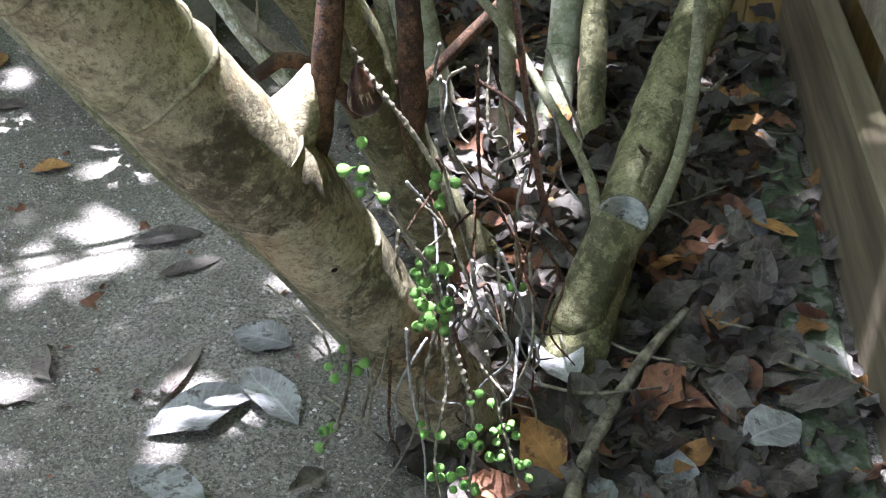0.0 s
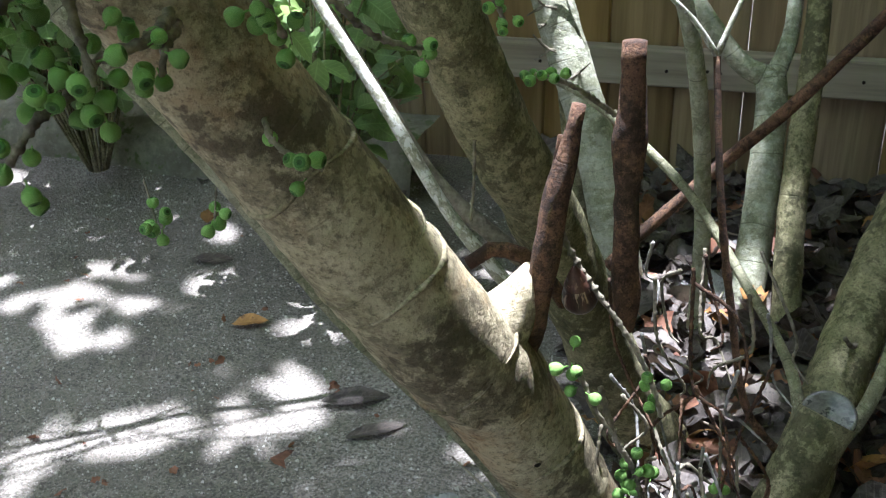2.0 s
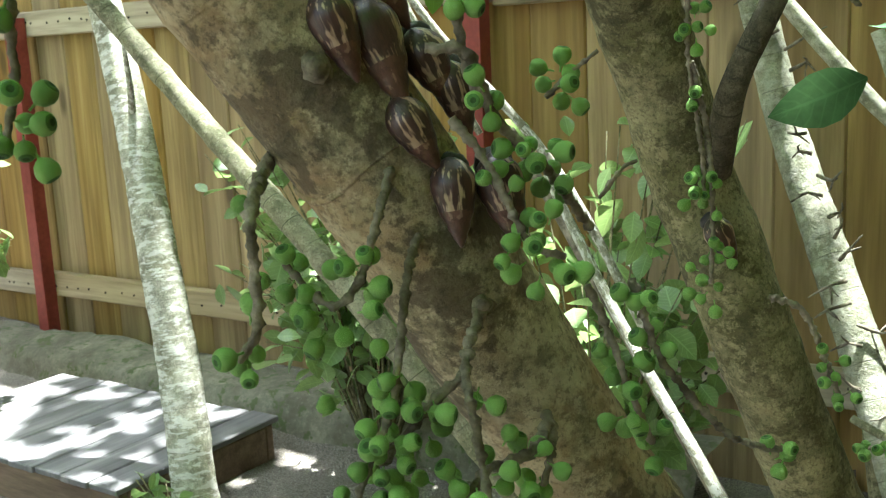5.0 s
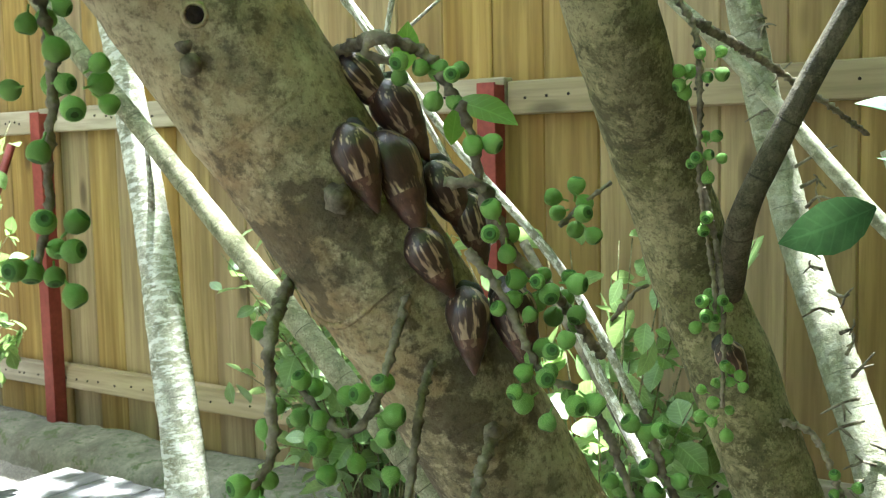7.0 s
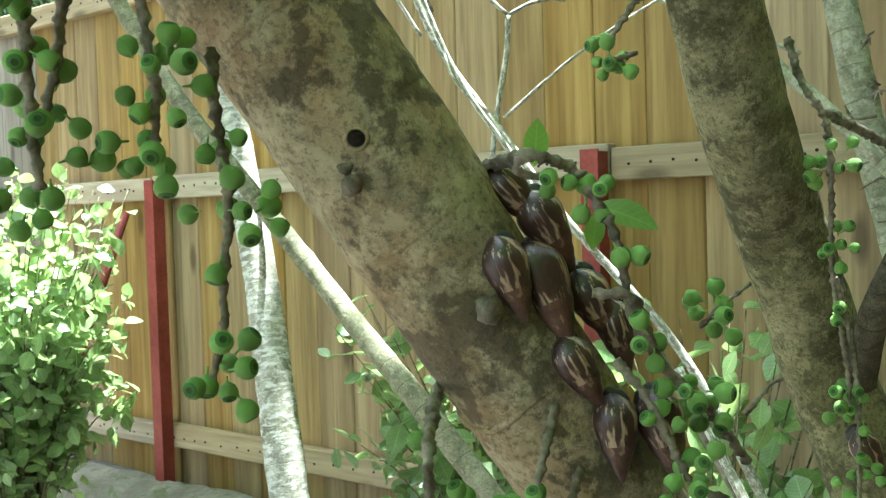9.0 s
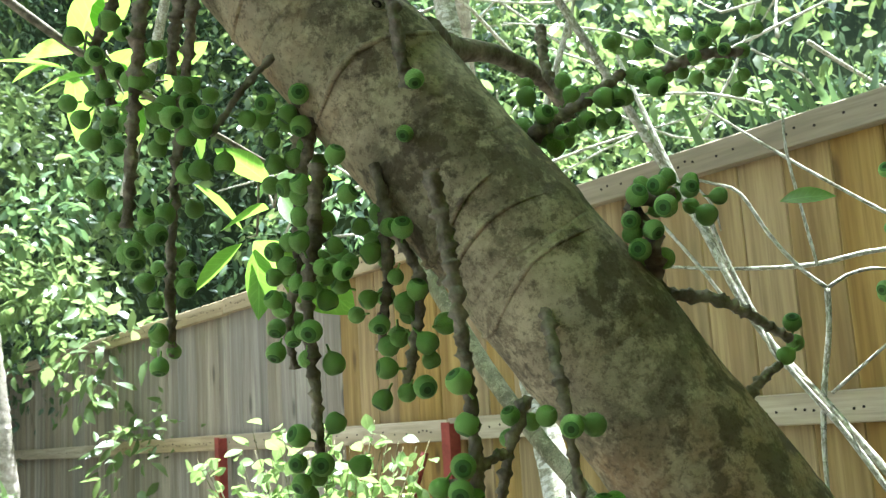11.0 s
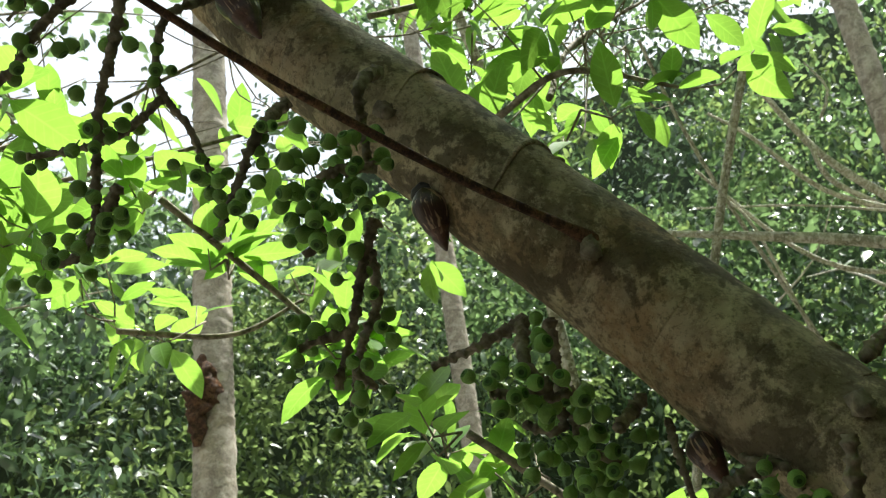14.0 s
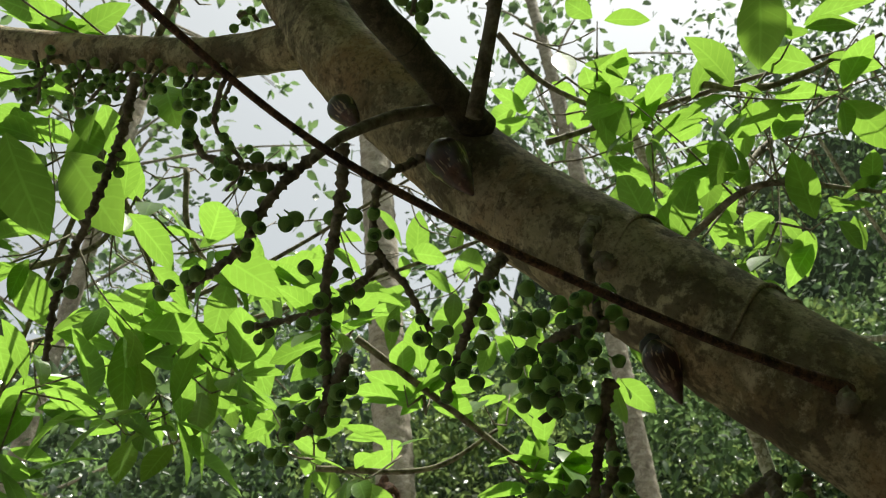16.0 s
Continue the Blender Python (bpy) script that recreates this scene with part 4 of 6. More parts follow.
twig([(-0.550, 0.373, 1.325, 0.0045), (-0.532, 0.396, 1.337, 0.0037), (-0.521, 0.429, 1.342, 0.0030)], [(0.3, 6, 0.02), (0.6, 8, 0.022), (0.95, 10, 0.022)])
twig([(-0.654, 0.038, 1.427, 0.0045), (-0.673, 0.017, 1.414, 0.0042), (-0.685, 0.003, 1.377, 0.0039), (-0.709, -0.011, 1.337, 0.0036), (-0.728, -0.030, 1.314, 0.0033), (-0.734, -0.046, 1.315, 0.0030)], [])
twig([(-0.667, 0.034, 1.436, 0.0036), (-0.635, 0.043, 1.419, 0.0031), (-0.637, 0.053, 1.407, 0.0026)], [(0.6, 4, 0.014), (1.0, 6, 0.016)])
twig([(-0.717, -0.064, 1.553, 0.0045), (-0.713, -0.062, 1.504, 0.0040), (-0.715, -0.062, 1.472, 0.0035), (-0.724, -0.085, 1.477, 0.0030)], [(0.5, 5, 0.016), (0.85, 16, 0.026)])
twig([(-0.710, -0.056, 1.479, 0.0036), (-0.714, -0.044, 1.458, 0.0031), (-0.711, -0.026, 1.448, 0.0026)], [(0.6, 14, 0.026), (1.0, 12, 0.024)])
twig([(-0.726, -0.078, 1.558, 0.0045), (-0.720, -0.110, 1.533, 0.0037), (-0.739, -0.142, 1.523, 0.0030)], [])
twig([(-0.701, 0.005, 1.475, 0.0028), (-0.673, -0.001, 1.430, 0.0023), (-0.681, 0.007, 1.405, 0.0018)], [])
twig([(-0.617, 0.099, 1.483, 0.0045), (-0.627, 0.130, 1.509, 0.0040), (-0.624, 0.180, 1.518, 0.0035), (-0.633, 0.256, 1.531, 0.0030)], [])
twig([(-0.722, -0.189, 1.603, 0.0045), (-0.734, -0.181, 1.570, 0.0040), (-0.753, -0.191, 1.537, 0.0035), (-0.769, -0.192, 1.504, 0.0030)], [(0.5, 6, 0.016), (1.0, 7, 0.018)])
twig([(-0.621, -0.370, 1.750, 0.0045), (-0.647, -0.372, 1.714, 0.0041), (-0.675, -0.379, 1.676, 0.0037), (-0.703, -0.378, 1.637, 0.0034), (-0.731, -0.375, 1.598, 0.0030)], [(0.2, 4, 0.016), (0.55, 8, 0.02), (0.9, 12, 0.024)])
twig([(-0.706, -0.362, 1.630, 0.0045), (-0.737, -0.386, 1.592, 0.0037), (-0.744, -0.410, 1.586, 0.0030)], [(0.4, 6, 0.02), (0.95, 10, 0.022)])
twig([(-0.709, -0.321, 1.824, 0.0036), (-0.695, -0.351, 1.781, 0.0033), (-0.724, -0.353, 1.742, 0.0031), (-0.739, -0.329, 1.716, 0.0029), (-0.758, -0.309, 1.688, 0.0026)], [(0.5, 5, 0.016), (0.98, 8, 0.022)])
twig([(-0.725, -0.256, 1.736, 0.0045), (-0.699, -0.274, 1.678, 0.0040), (-0.720, -0.284, 1.651, 0.0035), (-0.746, -0.298, 1.617, 0.0030)], [(0.4, 6, 0.02), (0.8, 10, 0.022)])
twig([(-0.729, -0.348, 1.734, 0.0036), (-0.747, -0.373, 1.713, 0.0033), (-0.758, -0.402, 1.702, 0.0029), (-0.768, -0.446, 1.695, 0.0026)], [(0.3, 5, 0.016), (0.97, 5, 0.014)])
twig([(-0.647, -0.392, 1.769, 0.0045), (-0.670, -0.427, 1.742, 0.0040), (-0.694, -0.449, 1.712, 0.0035), (-0.715, -0.488, 1.689, 0.0030)], [(0.35, 6, 0.018), (0.6, 5, 0.016), (1.0, 5, 0.014)])
twig([(-0.656, -0.416, 1.759, 0.0036), (-0.658, -0.449, 1.762, 0.0033), (-0.656, -0.478, 1.769, 0.0029), (-0.647, -0.487, 1.783, 0.0026)], [(0.5, 6, 0.014), (1.0, 5, 0.014)])
twig([(-0.680, -0.189, 1.735, 0.0045), (-0.617, -0.207, 1.661, 0.0040), (-0.632, -0.203, 1.640, 0.0035), (-0.647, -0.196, 1.618, 0.0030)], [])
twig([(-0.646, -0.192, 1.618, 0.0045), (-0.643, -0.219, 1.609, 0.0037), (-0.652, -0.236, 1.601, 0.0030)], [(0.3, 14, 0.024), (0.6, 16, 0.028), (0.95, 12, 0.024)])
twig([(-0.658, -0.236, 1.592, 0.0036), (-0.670, -0.223, 1.574, 0.0031), (-0.677, -0.234, 1.565, 0.0026)], [(0.5, 10, 0.022)])
twig([(-0.666, -0.190, 1.591, 0.0045), (-0.686, -0.196, 1.564, 0.0040), (-0.709, -0.199, 1.533, 0.0035), (-0.734, -0.206, 1.500, 0.0030)], [(0.35, 5, 0.016), (0.9, 4, 0.012)])
twig([(-0.711, -0.199, 1.530, 0.0045), (-0.715, -0.215, 1.527, 0.0037), (-0.721, -0.234, 1.521, 0.0030)], [(0.9, 11, 0.02)])
twig([(-0.726, -0.195, 1.509, 0.0036), (-0.731, -0.180, 1.500, 0.0026)], [(0.5, 4, 0.014)])
twig([(-0.704, -0.009, 1.491, 0.0045), (-0.655, -0.045, 1.446, 0.0030)], [])
twig([(-0.677, -0.561, 1.884, 0.0045), (-0.715, -0.574, 1.836, 0.0041), (-0.751, -0.596, 1.792, 0.0037), (-0.793, -0.622, 1.741, 0.0034), (-0.828, -0.630, 1.697, 0.0030)], [(0.3, 3, 0.012), (0.75, 4, 0.014)])
twig([(-0.743, -0.510, 1.962, 0.0028), (-0.773, -0.520, 1.926, 0.0025), (-0.797, -0.493, 1.898, 0.0021), (-0.813, -0.508, 1.878, 0.0018)], [(0.6, 6, 0.016)])
twig([(-0.890, -0.796, 2.165, 0.0028), (-0.915, -0.789, 2.135, 0.0023), (-0.919, -0.822, 2.128, 0.0018)], [(0.7, 8, 0.02)])
twig([(-0.866, -0.692, 2.120, 0.0028), (-0.887, -0.685, 2.095, 0.0018)], [(0.7, 8, 0.02)])
twig([(-0.710, -0.501, 2.003, 0.0028), (-0.707, -0.491, 2.007, 0.0023), (-0.713, -0.480, 2.000, 0.0018)], [(0.5, 5, 0.016)])
twig([(-0.598, -0.264, 1.913, 0.0045), (-0.626, -0.270, 1.879, 0.0037), (-0.657, -0.275, 1.842, 0.0030)], [])
twig([(-0.569, -0.324, 1.851, 0.0028), (-0.579, -0.326, 1.839, 0.0018)], [(0.8, 5, 0.014)])
twig([(-0.589, 0.139, 1.277, 0.0036), (-0.605, 0.138, 1.240, 0.0033), (-0.616, 0.140, 1.198, 0.0031), (-0.626, 0.139, 1.169, 0.0029), (-0.630, 0.144, 1.144, 0.0026)], [(0.3, 9, 0.02), (0.5, 10, 0.022), (0.8, 6, 0.02)])
twig([(-0.559, 0.161, 1.220, 0.0036), (-0.566, 0.166, 1.186, 0.0031), (-0.577, 0.167, 1.149, 0.0026)], [(0.2, 8, 0.02), (0.7, 9, 0.02)])
twig([(-0.624, 0.081, 1.363, 0.0045), (-0.651, 0.087, 1.344, 0.0037), (-0.663, 0.088, 1.317, 0.0030)], [(1.0, 9, 0.02)])
twig([(-0.648, 0.057, 1.379, 0.0036), (-0.665, 0.052, 1.346, 0.0033), (-0.675, 0.048, 1.328, 0.0029), (-0.683, 0.060, 1.301, 0.0026)], [(0.7, 8, 0.022), (1.0, 10, 0.022)])
twig([(-0.589, 0.131, 1.289, 0.0045), (-0.631, 0.152, 1.277, 0.0037), (-0.639, 0.151, 1.259, 0.0030)], [(0.2, 9, 0.02)])
twig([(-0.726, -0.081, 1.558, 0.0045), (-0.674, -0.094, 1.497, 0.0040), (-0.674, -0.085, 1.478, 0.0035), (-0.679, -0.116, 1.475, 0.0030)], [(0.6, 10, 0.022), (0.95, 12, 0.024)])
twig([(-0.670, -0.085, 1.484, 0.0045), (-0.675, -0.078, 1.475, 0.0037), (-0.672, -0.064, 1.478, 0.0030)], [(0.9, 9, 0.02)])


for k in range(13):
    u = 0.12 + 0.065 * k
    x, y, z = Vector((-0.79, -0.48, 2.03)).lerp(Vector((-0.918, -0.818, 2.19)), u)
    long = rng.uniform(0.035, 0.11)
    dx, dy = rng.uniform(-0.02, 0.02), rng.uniform(-0.02, 0.02)
    twig([(x, y, z, 0.0026), (x + dx, y + dy, z - long * 0.5, 0.0022), (x + dx * 0.4, y + dy * 1.6, z - long, 0.0016)], [(0.5, rng.randint(2, 4), 0.014), (0.95, rng.randint(3, 6), 0.016)])


# ---- snails ----
WHORLS = (0.0, 0.56, 0.75, 0.87, 0.95, 1.0)


def snail(mouth, tip, eye, group="snails on the trunk"):
    """A tall banded shell clinging to the bark, mouth up."""
    a, b = Vector(mouth), Vector(tip)
    length = (b - a).length * 1.18
    axis = (b - a).normalized()
    out = (Vector(eye) - a)
    out = (out - axis * out.dot(axis)).normalized()
    s = axis.cross(out)
    m = Matrix((s, out, axis)).transposed().to_4x4()
    m.translation = a - axis * length * 0.12
    thing = tagged(new("snail"), "brown striped snail with a tall pointed shell, clinging to bark", "snail", group)
    thing.matrix_basis = m
    bm = bmesh.new()
    seg, rows, turns = 20, [], 5.0
    for i in range(45):
        u = i / 44
        ring = []
        for k in range(seg):
            ang = 2 * math.pi * k / seg
            v = min(0.999, max(0.0, u - 0.13 * (1 - u) * (k / seg - 0.5)))
            stop = next(j for j in range(1, 6) if v < WHORLS[j])
            w = (v - WHORLS[stop - 1]) / (WHORLS[stop] - WHORLS[stop - 1])
            swell = 0.92 + 0.10 * math.sin(math.pi * min(1.0, w * 0.85 + 0.15)) if stop > 1 else 1.0 - 0.05 * w ** 8
            full = math.sin(min(1.0, u / 0.3) * math.pi / 2) ** 0.6 * (1.0 if u < 0.3 else 1.0 - (min(1.0, (u - 0.3) / 0.735)) ** 1.5)
            r = length * 0.262 * full * swell
            ring.append(bm.verts.new((r * math.cos(ang), r * math.sin(ang) * 0.9, u * length)))
        rows.append(ring)
    for i, (p, q) in enumerate(zip(rows, rows[1:])):
        for k in range(seg):
            f = bm.faces.new((p[k], p[(k + 1) % seg], q[(k + 1) % seg], q[k]))
            f.material_index = 1 if i / 44 - 0.13 * (1 - i / 44) * (k / seg - 0.5) > WHORLS[1] + 0.04 else 0
    bm.faces.new(rows[0][::-1])
    bm.faces.new(rows[-1])
    sh = obj("shell", bm, SHELL, None, "glossy brown shell with cream streaks")
    sh.data.materials.append(SPIRE)
    sh.parent = thing
    bm = bmesh.new()
    lathe(bm, [(0.02 * length, -0.06 * length), (0.16 * length, 0.0), (0.21 * length, 0.1 * length), (0.18 * length, 0.28 * length), (0.05 * length, 0.36 * length)], 12,
          Matrix.Translation((0, -0.16 * length, 0)) @ Matrix.Diagonal((1, 0.6, 1, 1)))
    ft = obj("foot", bm, FLESH, None, "dark moist snail foot")
    ft.parent = thing


for mouth, tip in (((-0.409, 0.367, 1.007), (-0.391, 0.385, 0.981)), ((-0.394, 0.379, 0.993), (-0.38, 0.395, 0.958)), ((-0.393, 0.347, 0.971), (-0.383, 0.356, 0.934)),
                   ((-0.392, 0.372, 0.966), (-0.371, 0.377, 0.921)), ((-0.373, 0.374, 0.92), (-0.361, 0.388, 0.889)), ((-0.378, 0.398, 0.952), (-0.366, 0.412, 0.918)),
                   ((-0.368, 0.411, 0.936), (-0.362, 0.42, 0.902)), ((-0.358, 0.394, 0.889), (-0.352, 0.392, 0.851)), ((-0.344, 0.412, 0.889), (-0.333, 0.415, 0.849))):
    snail(mouth, tip, (-0.08, -0.04, 0.97))
snail((-0.352, 0.772, 0.80), (-0.338, 0.785, 0.765), (0.0, 0.1, 0.8), "snails on the second stem")
snail((-0.160, 0.672, 0.475), (-0.163, 0.655, 0.517), (0.0, 0.0, 0.84), "snails low on the trunk")
for mouth, tip in (((-0.688, 0.017, 1.457), (-0.68, 0.029, 1.424)), ((-0.702, -0.152, 1.64), (-0.728, -0.133, 1.613)), ((-0.70, -0.307, 1.826), (-0.70, -0.28, 1.778)), ((-0.737, -0.402, 1.918), (-0.732, -0.379, 1.882))):
    snail(mouth, tip, (-0.12, -0.25, 1.22), "snails under the upper trunk")

# ---- cut stump and whips ----
stump = tagged(new("cut_stump"), "mossy leaning fig stem with a sawn limb and thin green shoots", "stump")
stump.location = (0.015, 0.93, 0)
limb([(0.0, 0.90, -0.04, 0.047), (0.018, 0.945, 0.03, 0.039), (0.045, 1.045, 0.09, 0.036), (0.085, 1.19, 0.16, 0.036), (0.125, 1.33, 0.245, 0.035), (0.19, 1.5, 0.33, 0.034), (0.26, 1.66, 0.43, 0.033), (0.33, 1.85, 0.6, 0.031), (0.36, 1.95, 0.9, 0.028)], BARK_GREEN, stump, 26, 0.09, name="stem")
cut = limb([(0.012, 0.955, 0.05, 0.033), (0.035, 0.985, 0.115, 0.032), (0.058, 1.015, 0.172, 0.033)], BARK_GREEN, stump, 24, 0.04, name="sawn_limb")
d = Vector((0.03, -0.42, 0.9)).normalized()
face = lathe(bmesh.new(), [(0.031, -0.004), (0.0305, 0.0012), (0.0265, 0.002), (0.0255, 0.0008), (0.004, 0.0014), (0.003, -0.002), (0.0005, -0.002)], 28, Matrix.Translation((0.059, 1.016, 0.176)) @ d.to_track_quat("Z", "Y").to_matrix().to_4x4())
part("cut_face", face, CUT_WOOD, cut, "weathered shiny sawn end grain with a dark pith")
limb([(0.075, 1.02, 0.14, 0.010), (0.098, 1.045, 0.169, 0.0088), (0.118, 1.08, 0.225, 0.008), (0.125, 1.11, 0.30, 0.008), (0.122, 1.145, 0.39, 0.0078), (0.117, 1.19, 0.5, 0.0075), (0.105, 1.25, 0.72, 0.007)], BARK_GREY, stump, 12, 0.05, name="shoot")
limb([(0.033, 1.03, 0.15, 0.0085), (0.012, 1.10, 0.182, 0.0068), (-0.045, 1.18, 0.235, 0.0065), (-0.14, 1.272, 0.322, 0.0063), (-0.27, 1.34, 0.402, 0.006), (-0.36, 1.374, 0.434, 0.0058)], BARK_GREY, stump, 12, 0.05, name="shoot")
whip = limb([(0.03, 1.03, 0.085, 0.0055), (-0.028, 1.035, 0.15, 0.0047), (-0.058, 1.05, 0.268, 0.0044), (-0.084, 1.068, 0.405, 0.0042), (-0.104, 1.102, 0.553, 0.0038)], BARK_DEAD, stump, 10, 0.05, 0.3, 0.04, name="shoot", label="dark brown straight whip")
limb([(-0.104, 1.102, 0.553, 0.0036), (-0.13, 1.095, 0.592, 0.003), (-0.17, 1.08, 0.636, 0.0028), (-0.26, 1.05, 0.76, 0.002)], BARK_PALE, stump, 8, 0.05, 0.2, 0.03, name="shoot")
limb([(-0.104, 1.102, 0.553, 0.0034), (-0.092, 1.112, 0.59, 0.003), (-0.08, 1.123, 0.625, 0.0027), (-0.04, 1.15, 0.76, 0.002)], BARK_PALE, stump, 8, 0.05, 0.2, 0.03, name="shoot")
limb([(-0.25, 1.33, 0.16, 0.0095), (-0.194, 1.364, 0.218, 0.009), (-0.094, 1.396, 0.322, 0.009), (-0.02, 1.405, 0.40, 0.009), (0.083, 1.435, 0.522, 0.0088), (0.22, 1.47, 0.7, 0.008)], BARK_DEAD, stump, 10, 0.1, name="shoot")
for k in range(7):
    a = Vector((0.10 + 0.05 * k, 1.2 + 0.09 * k, 0.18 + 0.04 * k))
    e = a + Vector((rng.uniform(-0.14, 0.1), rng.uniform(-0.12, 0.02), rng.uniform(-0.02, 0.08)))
    limb([(*a, 0.005), (*(a + (e - a) * 0.5 + Vector((0, 0, -0.015))), 0.004), (*e, 0.0025)], TWIG, stump, 8, 0.3, 0.3, 0.012, name="side_twig")

# ---- pale stems at the back ----
clump = tagged(new("pale_shrub"), "pale smooth-barked multi-stemmed shrub before the fence", "shrub")
clump.location = (-0.05, 1.5, 0)
limb([(-0.055, 1.47, -0.03, 0.034), (-0.053, 1.481, 0.02, 0.029), (-0.047, 1.566, 0.143, 0.027), (-0.047, 1.653, 0.305, 0.0255), (-0.055, 1.681, 0.362, 0.024)], BARK_STEM, clump, 18, 0.05, 0.03, 0.045, name="stem", label="pale grey-green ringed stem")
limb([(-0.053, 1.677, 0.354, 0.019), (-0.104, 1.673, 0.380, 0.0167), (-0.165, 1.688, 0.447, 0.0153), (-0.218, 1.709, 0.522, 0.0140), (-0.32, 1.75, 0.7, 0.012), (-0.42, 1.78, 0.95, 0.011)], BARK_STEM, clump, 14, name="stem")
limb([(-0.049, 1.679, 0.354, 0.016), (-0.032, 1.719, 0.418, 0.013), (-0.027, 1.773, 0.515, 0.012), (0.0, 1.85, 0.8, 0.01)], BARK_STEM, clump, 14, name="stem")
limb([(0.02, 1.40, -0.02, 0.027), (0.012, 1.45, 0.05, 0.023), (0.002, 1.53, 0.2, 0.0215), (0.006, 1.64, 0.402, 0.0195), (0.006, 1.71, 0.527, 0.018), (0.02, 1.8, 0.8, 0.016)], BARK_GREEN, clump, 16, name="stem")
limb([(-0.25, 1.53, -0.03, 0.044), (-0.30, 1.565, 0.2, 0.036), (-0.392, 1.645, 0.417, 0.0345), (-0.483, 1.705, 0.632, 0.032), (-0.56, 1.75, 0.82, 0.031), (-0.625, 1.74, 1.1, 0.029), (-0.666, 1.73, 1.32, 0.027), (-0.75, 1.7, 1.8, 0.02)], BARK_STEM, clump, 22, 0.05, 0.03, 0.06, name="stem", label="white-patched pale stem")
limb([(-0.33, 1.6, -0.02, 0.02), (-0.36, 1.62, 0.2, 0.018), (-0.40, 1.68, 0.4, 0.016)], BARK_GREEN, clump, 12, name="stem")
limb([(-0.62, 1.17, 1.22, 0.007), (-0.56, 1.17, 1.149, 0.0078), (-0.507, 1.166, 1.098, 0.0085), (-0.434, 1.183, 1.014, 0.009), (-0.318, 1.189, 0.877, 0.0095), (-0.242, 1.196, 0.791, 0.010), (-0.15, 1.25, 0.55, 0.011), (-0.12, 1.35, 0.25, 0.012), (-0.12, 1.4, -0.02, 0.013)], BARK_STEM, clump, 14, 0.06, 0.05, 0.04, name="stem")
for k in range(30):
    z = 0.3 + 0.033 * k
    a = Vector((-0.345 - 0.3 * (z - 0.3) / 0.95, 1.60 + 0.14 * (z - 0.3), z))
    way = Vector((rng.choice((-1, 1)) * rng.uniform(0.5, 1.0), rng.uniform(-0.8, 0.1), rng.uniform(-0.3, 0.6))).normalized()
    long = rng.uniform(0.025, 0.07)
    m, e = a + way * long * 0.55 + rand_dir() * 0.008, a + way * long + rand_dir() * 0.016
    spur = limb([(*a, 0.0032), (*m, 0.0024), (*e, 0.0012)], TWIG, clump, 7, 0.4, 0.4, 0.009, name="side_twig")
    for _ in range(2):
        t = m + rand_dir() * rng.uniform(0.012, 0.03)
        part("spur", tube(bmesh.new(), [(*m, 0.0022), (*((m + t) / 2 + rand_dir() * 0.003), 0.0018), (*t, 0.001)], 5, 0.006, 0.4, 200), TWIG, spur)

